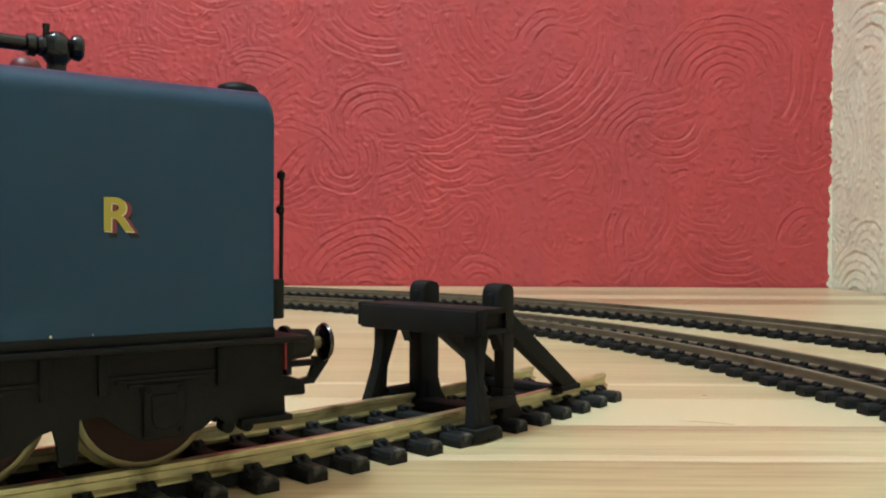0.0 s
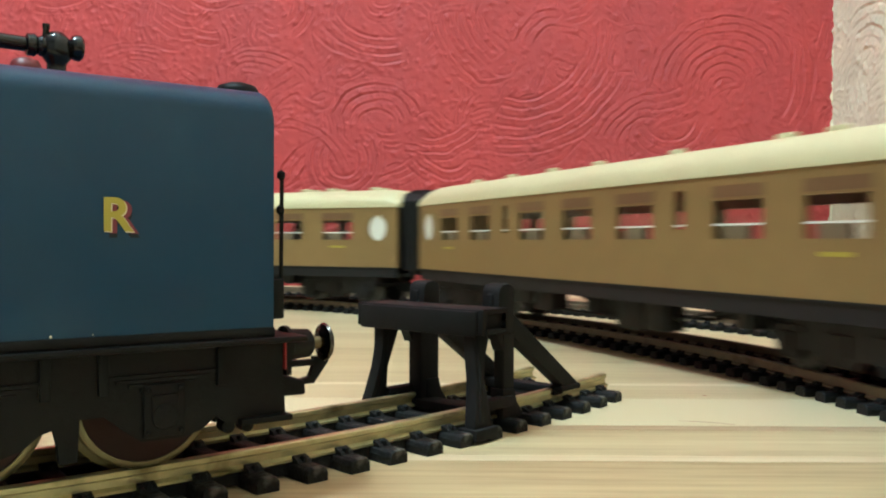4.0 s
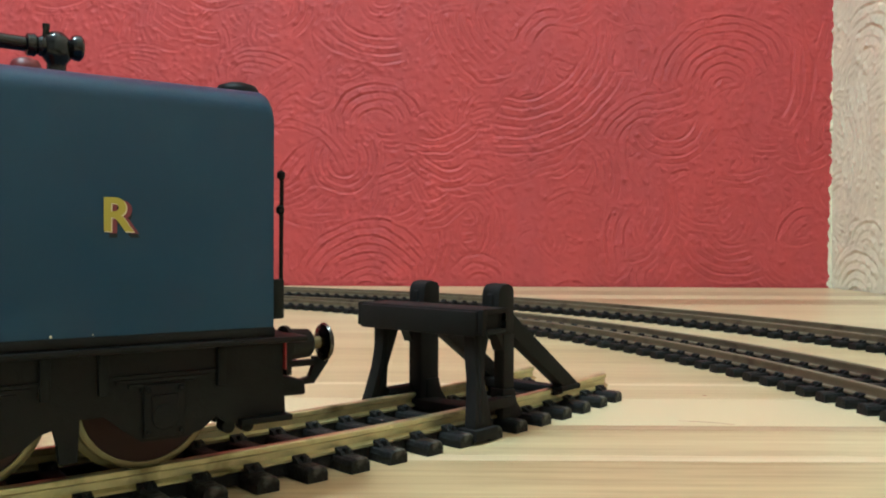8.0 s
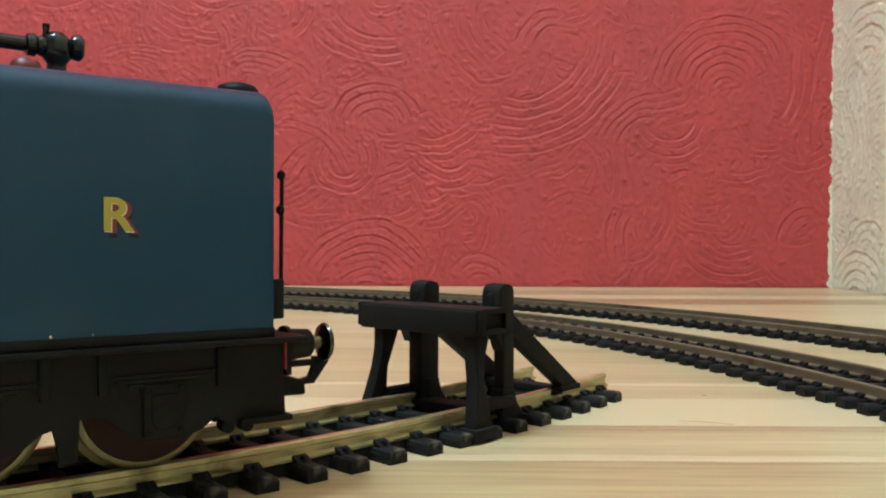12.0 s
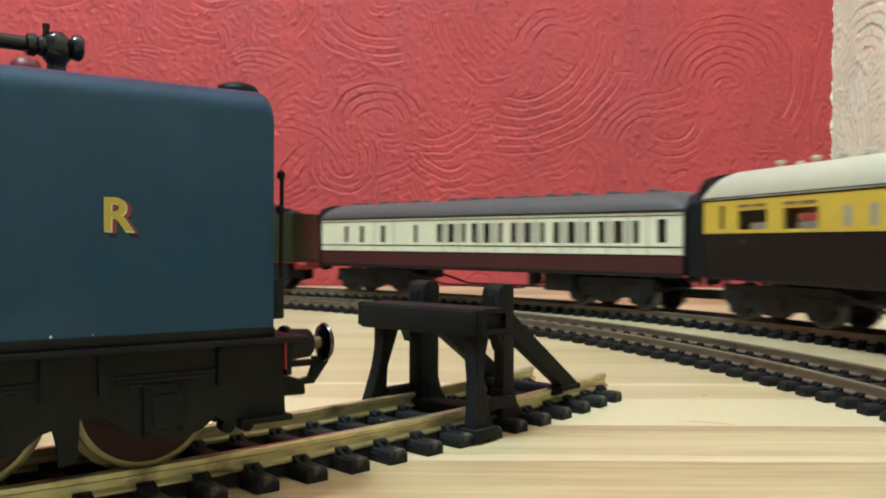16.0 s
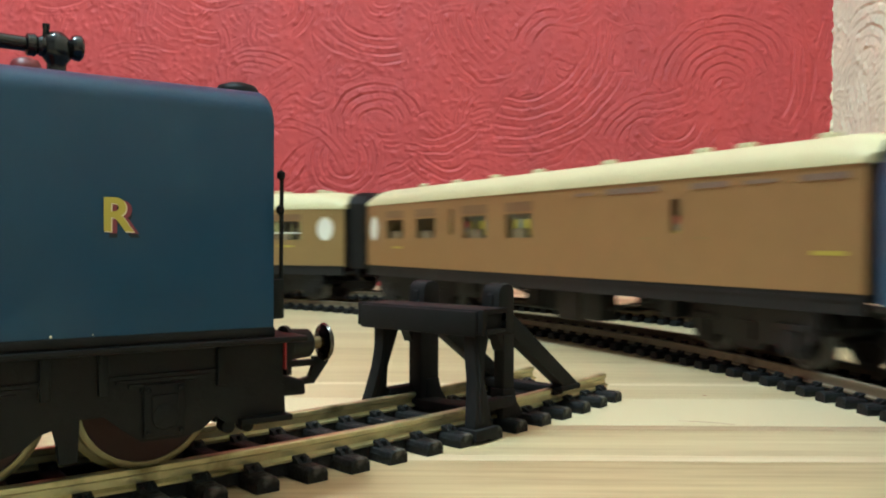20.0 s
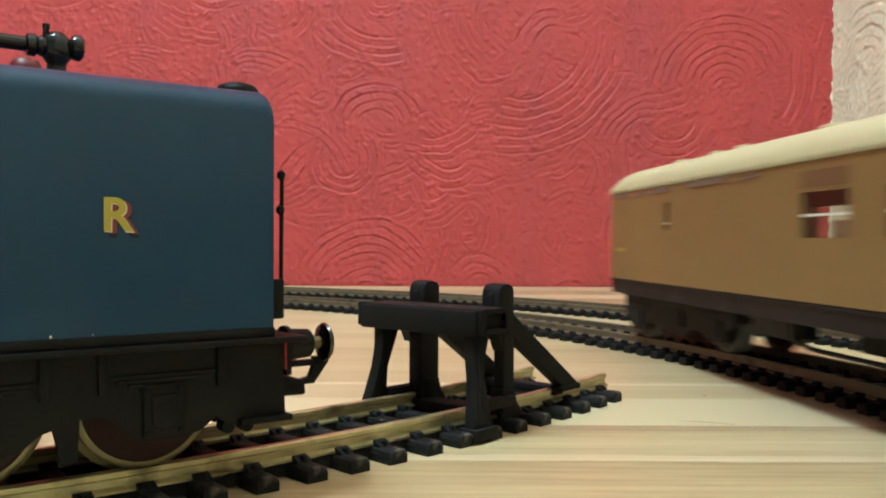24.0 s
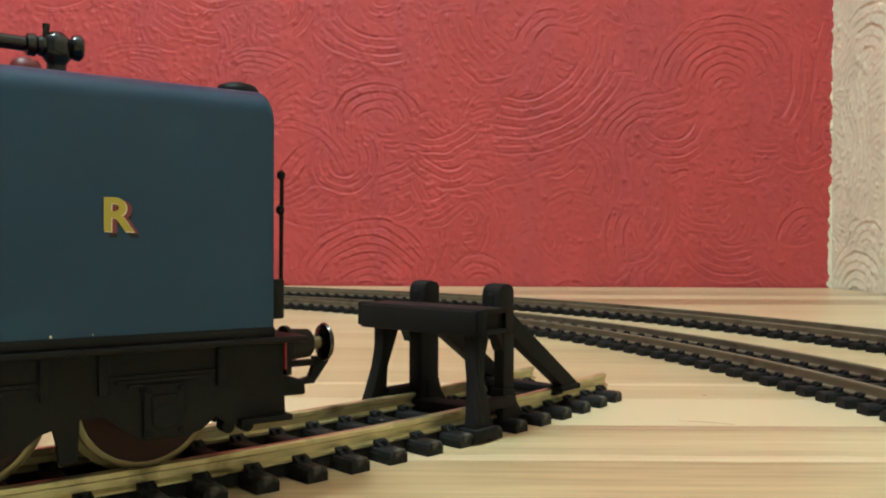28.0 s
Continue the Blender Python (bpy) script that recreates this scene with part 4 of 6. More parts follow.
def bogie(parent, x, base, d, heavy=False):
    """A four-wheeled bogie that turns about its pivot."""
    b = new("bogie")
    b.parent = parent
    b.empty_display_size = 0.005
    b.matrix_local = place(x, 0, 0)
    h = base / 2
    g = Geo()
    for sgn in (-1, 1):
        y = sgn * 11.6
        side = [(-h - 7, 12.6), (h + 7, 12.6), (h + 7, 7.0), (h + 4.6, 5.6), (h + 3.6, 2.6), (h - 3.6, 2.6), (h - 5.0, 4.8), (7.0, 4.4), (5.0, 2.8), (-5.0, 2.8), (-7.0, 4.4),
                (-h + 5.0, 4.8), (-h + 3.6, 2.6), (-h - 3.6, 2.6), (-h - 4.6, 5.6), (-h - 7, 7.0)]
        g.prism(side, "y", y - 0.8, y + 0.8)
        for c in (-h, h):
            g.box(c - 2.0, c + 2.0, y + sgn * 0.8 - 0.7, y + sgn * 0.8 + 0.7, 4.0, 8.0)
            g.box(c - 5.5, c + 5.5, y + sgn * 0.9 - 0.4, y + sgn * 0.9 + 0.4, 8.4, 9.6)
        g.box(-3.4, 3.4, y + sgn * 0.8 - 0.6, y + sgn * 0.8 + 0.6, 5.0, 9.0)
    g.box(-3, 3, -11, 11, 6.5, 10.5)
    g.box(-h - 7, -h - 5.8, -11.6, 11.6, 7.6, 9.0)
    g.box(h + 5.8, h + 7, -11.6, 11.6, 7.6, 9.0)
    part("bogie_frame", g, UNDER, b)
    for c in (-h, h):
        wheelset(b, c, d, DARKWHEEL)
    return b


def roof_geo(half, w, z0, z1, dome=9.0, n=9):
    """A coach roof: a moulded shell of flat elliptical arch, hollow below, drawn down over domed ends."""
    rings = []
    stations = [(-half, 0.35), (-half + dome * 0.25, 0.72), (-half + dome * 0.6, 0.93), (-half + dome, 1.0), (half - dome, 1.0), (half - dome * 0.6, 0.93), (half - dome * 0.25, 0.72), (half, 0.35)]
    for x, k in stations:
        ring = []
        for i in range(n * 2 + 1):
            a = math.pi * i / (2 * n)
            ring.append((x, -w * math.copysign(abs(math.cos(a)) ** 0.75, math.cos(a)), z0 + (z1 - z0) * k * math.sin(a) ** 0.85))
        rings.append([(x, -w, z0 - 0.6)] + ring + [(x, w, z0 - 0.6)])
    return Geo().loft(rings, closed=False)


def oval_holes(x, hw, z0, z1):
    """An oval opening as a stack of oblong steps."""
    out, n = [], 9
    c, h = (z0 + z1) / 2, (z1 - z0) / 2
    for i in range(n):
        a, b = z0 + (z1 - z0) * i / n, z0 + (z1 - z0) * (i + 1) / n
        t = ((a + b) / 2 - c) / h
        k = hw * math.sqrt(max(0.0, 1 - t * t))
        out.append((x - k, x + k, a, b))
    return out


def coach(label, half, w, zb, zw, ze, zr, upper, lower, roof, windows, ovals=(), strips=(), bars=None, frames=None, vents=(), pivot=87.0, base=34.0, wheel=12.6,
          clerestory=None, lines=(), grilles=(), marks=(), panels=(), group="", bellows=7.0, toplights=(), partition=None, top_mat=None, sole=3.2, boxes=None, corridor=0):
    """A bogie coach with pierced sides, glazing, roof, underframe, gangways and bogies.
    zb, zw, ze: bottom of the sides, waist between the two colours, eaves."""
    c = thing("railway_coach", label, "coach", None, group)
    holes = [tuple(h) for h in windows]
    for o in ovals:
        holes += oval_holes(*o)
    z_sill, z_head = min(h[2] for h in windows), min(h[3] for h in windows)
    broad = [(-half + 8 + k * 26.0, -half + 29.5 + k * 26.0, z_sill, z_head) for k in range(int((2 * half - 12) / 26.0))]
    rows = {sgn: (broad, broad) if sgn == corridor else (list(windows), holes) for sgn in (-1, 1)}
    for sgn in (-1, 1):
        panes, holes = rows[sgn]
        y0, y1 = (-w, -w + 1.1) if sgn < 0 else (w - 1.1, w)
        if zw > zb:
            part("lower_side", Geo().box(-half, half, y0, y1, zb, zw), lower, c)
        part("upper_side", Geo().pierced(-half, half, max(zb, zw), ze, y0, y1, holes), upper, c, smooth=False)
        lining = sorted((sgn * (w - 1.12), sgn * (w - 1.4)))
        part("inner_lining", Geo().pierced(-half + 2, half - 2, max(zb, zw) + 1.0, ze - 0.8, lining[0], lining[1], holes), PALE_INSIDE, c, smooth=False)
        yi = sgn * (w - 0.55)
        for h in panes:
            pane = part("pane", Geo().box(h[0] - 0.2, h[1] + 0.2, yi - 0.12, yi + 0.12, h[2] - 0.2, h[3] + 0.2), GLASS, c)
            pane.visible_shadow = False
            if bars and sgn != corridor:
                part("window_bar", Geo().box(h[0], h[1], yi + sgn * 0.15, yi + sgn * 0.32, bars - 0.22, bars + 0.22), WHITE, pane)
            if frames and h[1] - h[0] > 5 and h[3] - h[2] > 8:
                part("window_rail", Geo().box(h[0], h[1], yi - 0.3, yi + sgn * 0.45 + 0.3 * (sgn < 0), frames - 0.3, frames + 0.3), upper, pane)
        for o in ovals if sgn != corridor else ():
            pl = Geo().lathe([(o[1] + 0.1, -0.15), (o[1] + 0.1, 0.15)], (0, 0, 0), "y", 26)
            k = (o[3] - o[2]) / 2 / o[1]
            pl.v = [(p[0] + o[0], p[1] + yi, p[2] * k + (o[2] + o[3]) / 2) for p in pl.v]
            part("oval_pane", pl, WHITE, c, "opaque white oval lavatory window")
        for s in strips if sgn != corridor else ():
            part("toplight", Geo().box(s[0], s[1], sgn * (w + 0.12) - 0.14, sgn * (w + 0.12) + 0.14, s[2], s[3]), SEAT, c)
        for s in toplights if sgn != corridor else ():
            if top_mat is STRAW:
                for k in (1, 2, 3):
                    q = s[0] + (s[1] - s[0]) * k / 4
                    part("vent_bar", Geo().box(q - 0.32, q + 0.32, sgn * (w + 0.12) - 0.1, sgn * (w + 0.12) + 0.1, s[2], s[3]), upper, c)
            part("frosted_toplight", Geo().box(s[0], s[1], sgn * (w - 0.3) - 0.4, sgn * (w - 0.3) + 0.4, s[2], s[3]), top_mat or GREY_PANEL, c)
        for (x0, x1, z0, z1, m) in lines:
            part("lining", Geo().box(x0, x1, sgn * (w + 0.06) - 0.08, sgn * (w + 0.06) + 0.08, z0, z1), m, c)
        for (x0, x1, z0, z1, m) in panels if sgn != corridor else ():
            part("door_panel", Geo().box(x0, x1, sgn * (w + 0.02) - 0.08, sgn * (w + 0.02) + 0.08, z0, z1), m, c)
        for (x0, x1, z0, z1) in marks:
            part("lettering", Geo().box(x0, x1, sgn * (w + 0.05) - 0.06, sgn * (w + 0.05) + 0.06, z0, z1), GILT, c)
        part("gutter", Geo().box(-half, half, sgn * w - 0.3, sgn * w + 0.35, ze - 0.6, ze + 0.3), roof if roof is ROOF_STRAW else UNDER, c)
        part("solebar", Geo().box(-half + 0.4, half - 0.4, sgn * (w - 0.9) - 0.7, sgn * (w - 0.9) + 0.7, zb - sole, zb), UNDER, c)
        part("truss_rod", Geo().tube([(-pivot + 26, sgn * 9, zb - 3.2), (-24, sgn * 9, 6.2), (24, sgn * 9, 6.2), (pivot - 26, sgn * 9, zb - 3.2)], 0.5, 6), UNDER, c)
    for sgn in (-1, 1):
        x0, x1 = sorted((sgn * half, sgn * (half - 1.2)))
        part("end_wall", Geo().box(x0, x1, -w + 1.1, w - 1.1, zb, ze), UNDER, c)
        e0, e1 = sorted((sgn * (half - 1.25), sgn * (half - 1.6)))
        part("end_lining", Geo().box(e0, e1, -w + 1.6, w - 1.6, zb + 1.0, ze - 0.8), PALE_INSIDE, c)
        arch = [(-7.5, zb - 1.0), (7.5, zb - 1.0), (8.0, zr - 6), (6.5, zr - 2.6), (3.0, zr - 0.8), (-3.0, zr - 0.8), (-6.5, zr - 2.6), (-8.0, zr - 6)]
        arch = [(p[0] * 1.8, p[1]) for p in arch]
        bx = sorted((sgn * (half + 0.02), sgn * (half + bellows)))
        gang = part("gangway", Geo().prism(arch, "x", bx[0], bx[1]), UNDER, c)
        for k in range(3):
            q = sgn * (half + bellows * (0.25 + 0.3 * k))
            part("bellows_fold", Geo().prism([(p[0] * 1.05, p[1] + (0.5 if p[1] > 20 else -0.3)) for p in arch], "x", q - 0.4, q + 0.4), UNDER, gang)
        for y in (-11.5, 11.5):
            buf = part("buffer", Geo().lathe([(1.3, 0), (1.2, 3.2), (0.7, 3.4), (0.7, 4.6), (2.3, 5.0), (2.2, 5.6), (0.4, 5.8)], (0, y, 13.0), "x", 14), UNDER, c)
            if sgn > 0:
                buf.matrix_local = place(half - 1, 0)
            else:
                buf.matrix_local = place(-half + 1, 0, 0, math.pi)
        part("coupling", Geo().box(min(sgn * (half - 8), sgn * (half + 8)), max(sgn * (half - 8), sgn * (half + 4)), -3, 3, 5.2, 8.6), UNDER, c)
    part("roof", roof_geo(half + 0.4, w + 0.35, ze, zr), roof, c)
    for vx in vents:
        for y in (-4.0, 4.0):
            if upper is YELLOW_SIDE:
                part("roof_vent", Geo().lathe([(1.0, zr - 1.6), (0.9, zr + 0.6), (1.5, zr + 1.0), (1.5, zr + 1.7), (0.6, zr + 2.2)], (vx, y, 0), "z", 12), roof, c)
            else:
                part("roof_vent", Geo().box(vx - 2.2, vx + 2.2, y - 1.3, y + 1.3, zr - 1.4, zr + 1.3), roof, c, bevel=0.5)
    if clerestory:
        part("roof_hatch", Geo().box(clerestory[0], clerestory[1], -5, 5, zr - 1.0, zr + 1.7), roof, c, bevel=0.8)
    part("floor_pan", Geo().box(-half + 1, half - 1, -w + 1.2, w - 1.2, zb - 0.8, zb + 0.6), UNDER, c)
    part("interior_floor", Geo().box(-half + 2, half - 2, -w + 1.3, w - 1.3, zb + 0.62, zb + 1.0), PALE_INSIDE, c)
    for at in partition or ():
        part("partition", Geo().box(-half + 3, half - 3, at - 0.5, at + 0.5, zb + 1.0, ze - 1.0), SEAT if upper is CREAM_SIDE else PALE_INSIDE, c)
    # partitions and seats that show through the glass
    n = 0
    for h in windows:
        if h[1] - h[0] > 9 and lower is upper:
            for sgn in (-1, 1):
                part("seat_back", Geo().box(h[0] + 1.0, h[0] + 1.0 + 0.5 * (h[1] - h[0]), sgn * (w - 2.9) - 1.0, sgn * (w - 2.9) + 1.0, zb + 1, h[2] + 3.0), SEAT_PALE, c, bevel=0.4)
        if h[1] - h[0] > 9 and lower is not upper:
            n += 1
            part("seat_pair", Geo().box(h[0] - 1.5, h[0] + 2.4, -w + 2.4, w * 0.2, zb + 1, min(h[2] + 3.0, ze - 4)), SEAT, c, bevel=0.6)
            if corridor:
                part("window_seat", Geo().box(h[0] + 0.2, h[1] - 5.0, w - 3.6, w - 1.6, zb + 1, h[2] + 2.4), SEAT_GREY, c, bevel=0.5)
    for (bx0, bx1, by, bz) in boxes or ((-32, -22.5, 9.0, 4.0), (-21.5, -10, 9.0, 3.8), (11, 22.5, -9.0, 3.8), (23.2, 32, -9.0, 4.4), (55, 60, -8.0, 7.6), (28, 44, 8.0, 7.4), (-52, -38, -8.0, 7.0), (-34, -24, -9.0, 5.6)):
        part("underframe_box", Geo().box(bx0, bx1, by - 3.2, by + 3.2, bz, zb - 0.8), UNDER, c, bevel=0.5)
    bog = [bogie(c, pivot, base, wheel), bogie(c, -pivot, base, wheel)]
    return c, bog


VENTS = [-93, -65, -37, -10, 26, 63, 77, 100]
FULL = [(s * m - 7.6, s * m + 7.6, 27.6, 38.9) for m in (89, 63, 26.5) for s in (-1, 1)] + [(-8, 7, 27.6, 38.9), (-46, -42, 29.8, 38.8), (42, 46, 29.8, 38.8)]
BRAKE_A = [(-99.4, -83.8, 28.2, 38.6), (-72.6, -56.8, 28.2, 38.6), (-46, -43, 29.4, 38.6), (-36.4, -20, 28.2, 38.6), (-8.6, 6.0, 28.2, 38.6), (66, 69.2, 29.2, 37.4)]
BRAKE_B = [(-93, -77.4, 27.6, 38.6), (-66.6, -51.3, 27.6, 38.6), (-41.2, -37.6, 29.4, 38.4), (-27.2, -12.1, 27.6, 38.6), (-1.9, 12.7, 27.6, 38.2), (74, 77, 30, 37)]
STRIPS = [(41.5, 62, 39.6, 41.0), (73, 84.5, 39.5, 40.8), (89, 98, 39.7, 40.5), (104, 115.2, 39.5, 40.8), (28, 36, 39.7, 40.5)]


def brake_coach(label, upper, bars, windows, oval, zb=16.9, ze=42.8, zr=49.6, corridor=1):
    return coach(label, 118.8, 18.0, zb, zb, ze, zr, upper, upper, ROOF_STRAW, [(h[0], h[1], h[2], min(h[3], 35.7)) if h[1] - h[0] > 8 else h for h in windows], [(oval, 4.1, 27.4, 37.8)], STRIPS, bars, None, VENTS, toplights=[(h[0] - 0.3, h[1] + 0.3, 36.4, 39.4) for h in windows if h[1] - h[0] > 8], top_mat=TEAK_DIM,
                 lines=[(54.4, 60, 27.6, 28.1, TEAK_PALE), (73, 79, 27.6, 28.1, TEAK_PALE), (-118.8, 118.8, 15.5, 16.0, UNDER)], marks=[(106.5, 114.8, 24.3, 25.2), (-93, -85, 24.2, 25.0)],
                 group="teak coaches of the blue locomotive's train", bellows=8.5, corridor=corridor, sole=4.2)


def full_coach(label, corridor=1):
    return coach(label, 118.8, 18.0, 16.0, 16.0, 42.0, 49.6, TEAK_PALE, TEAK_PALE, ROOF_STRAW, [(h[0], h[1], h[2], min(h[3], 36.0)) if h[1] - h[0] > 8 else h for h in FULL], [(-109.2, 4.2, 27.4, 38.0), (109.2, 4.2, 27.4, 38.0)], (), 30.7, None, VENTS, toplights=[(h[0] - 0.3, h[1] + 0.3, 36.6, 39.2) for h in FULL if h[1] - h[0] > 8], top_mat=TEAK_DIM,
                 lines=[(-118.8, 118.8, 15.5, 16.0, UNDER)], marks=[(85, 93, 24.2, 25.1), (-93, -85, 24.2, 25.0)], group="teak coaches of the blue locomotive's train", bellows=8.5, corridor=corridor, sole=4.2)


GREEN_BOXES = ((-56, -40, 8.5, 6.0), (-56, -40, -8.5, 6.0), (40, 48, -5.0, 8.5), (-33, -29, 6.0, 8.0))


def crimson_coach():
    wins, panels = [], []
    for x0, x1 in ((87.1, 90.4), (74.2, 78), (57.6, 61.4), (33.8, 36.6)):
        wins.append((x0, x1, 26.6, 35.3))
    for c in (11.0, -11.6, -35.3, -58.7, -81.5):
        wins += [(c + 6.0, c + 9.6, 26.7, 35.6), (c - 2.2, c + 2.2, 26.7, 35.6), (c - 9.6, c - 6.8, 26.7, 35.6)]
        panels += [(c + 2.9, c + 5.2, 26.7, 35.6, PALE_DOOR), (c - 6.0, c - 2.9, 26.7, 35.6, PALE_DOOR)]
    wins.append((-103.2, -99.2, 26.9, 36.0))
    lines = [(-110, 110, 37.2, 37.6, CHOC), (-110, 110, 24.9, 25.4, CHOC), (-110, 110, 21.6, 22.2, CHOC)]
    lines += [(x - 0.2, x + 0.2, 22.2, 39.2, GREY_PANEL) for x in (66, 51, 15.6, 5.6, -6.4, -17, -30.4, -40.4, -53.8, -63.8, -76.6, -86.6, -95)]
    return coach("crimson and cream corridor coach with a grey roof", 110.0, 17.4, 15.2, 21.9, 39.2, 47.4, CREAM_SIDE, CRIMSON, ROOF_GREY, wins, lines=lines, panels=panels, pivot=75.0, vents=(96, 74, 48, 22, 8, -8, -22, -38, -52, -70, -90),
                 group="coaches of the green locomotive's train", bellows=7.0, partition=(4.0,), sole=1.6, boxes=GREEN_BOXES)


def diner_coach(label):
    wins = [(97.0, 99.9, 31.7, 40.0), (72.6, 89.1, 31.4, 37.9), (47.7, 64.3, 31.3, 37.9), (-51.1, -34.9, 31.3, 38.2), (-74.2, -57.5, 31.2, 38.1), (-96.6, -79.5, 31.1, 38.0), (-105.6, -101.8, 32.6, 40.0)]
    panels = [(x - 1.5, x + 1.5, 31.8, 37.8, GREY_PANEL) for x in (35.2, 25.0, 14.7, 4.2)] + [(x - 1.6, x + 1.6, 31.6, 39.3, GREY_PANEL) for x in (-8.0, -15.2)]
    strips = []
    for h in wins[1:6]:
        m = (h[0] + h[1]) / 2
        strips += [(h[0] + 0.8, m - 0.8, 39.0, 39.9), (m + 0.8, h[1] - 0.8, 39.0, 39.9)]
    return coach(label, 110.0, 17.4, 15.6, 30.0, 42.7, 53.0, YELLOW_SIDE, CHOC, ROOF_CREAM, wins, (), strips, panels=panels, pivot=77.0, vents=(84, 66, 54, 43, 22, 13, 4, -38, -50, -63, -82, -91),
                 sole=1.6, boxes=GREEN_BOXES, corridor=-1, clerestory=(-27, -7), lines=[(-110, 110, 41.6, 42.7, CHOC), (-110, 110, 29.7, 30.2, CHOC), (9.0, 10.8, 26.6, 28.4, DIM_BRASS), (-64, -46, 27.5, 28.3, DIM_BRASS), (-87.2, -85.4, 26.6, 28.4, DIM_BRASS), (85.2, 86.8, 26.6, 28.2, DIM_BRASS)], group="coaches of the green locomotive's train", bellows=8.0)


def standard_coach():
    wins = [(73.0, 86.3, 25.1, 32.7), (45.9, 60.0, 25.1, 32.7), (32.2, 38.2, 25.1, 38.2), (24.4, 27.1, 27.9, 36.1), (11.6, 18.1, 25.0, 38.1), (-8.5, 5.7, 25.0, 33.4), (-23.8, -16.6, 24.9, 38.1),
            (-44.9, -30.1, 24.8, 33.4), (-54.1, -46.9, 24.9, 38.0), (-62.9, -59.2, 27.8, 36.2), (-72.4, -66.0, 24.9, 38.0), (-90.2, -77.0, 24.9, 33.0), (-115.8, -111.9, 28.4, 36.6)]
    tops = [(72.6, 86.6, 34.4, 38.4), (45.5, 60.5, 34.4, 38.4), (-8.5, 5.7, 34.4, 38.2), (-44.9, -30.1, 34.4, 38.0), (-91.0, -74.6, 34.4, 38.0)]
    return coach("chocolate and pale yellow coach with a brown roof", 120.0, 17.6, 14.6, 23.4, 39.0, 49.6, PALE_YELLOW, CHOC, ROOF_BROWN, wins, (), (), None, 33.7, pivot=84.0, vents=(),
                 toplights=tops, marks=[(-107.5, -98.2, 20.8, 21.7)], lines=[(-120, 120, 23.2, 23.6, PALE_YELLOW)], group="coaches of the green locomotive's train", bellows=7.5, partition=(-13.0, 13.0), top_mat=STRAW, sole=1.8)


def lumps(g, x0, x1, w, z0, peak, seed, n=90):
    """A heap of coal: many small angular lumps over a rounded mound."""
    rnd = random.Random(seed)
    for _ in range(n):
        u = rnd.random()
        x = x0 + (x1 - x0) * u
        y = rnd.uniform(-w, w)
        z = z0 + (peak - z0) * math.sin(math.pi * min(1.0, max(0.0, u))) ** 0.6 * (1 - (y / w) ** 2 * 0.7)
        s = rnd.uniform(1.6, 3.2)
        pts = [(x + s * rnd.uniform(0.6, 1.1) * a, y + s * rnd.uniform(0.6, 1.1) * b, z + s * rnd.uniform(0.5, 0.9) * c) for a, b, c in
               ((1, 0, 0), (-1, 0, 0), (0, 1, 0), (0, -1, 0), (0, 0, 1), (0, 0, -2.2))]
        g.add(pts, [(0, 2, 4), (2, 1, 4), (1, 3, 4), (3, 0, 4), (2, 0, 5), (1, 2, 5), (3, 1, 5), (0, 3, 5)])
    return g


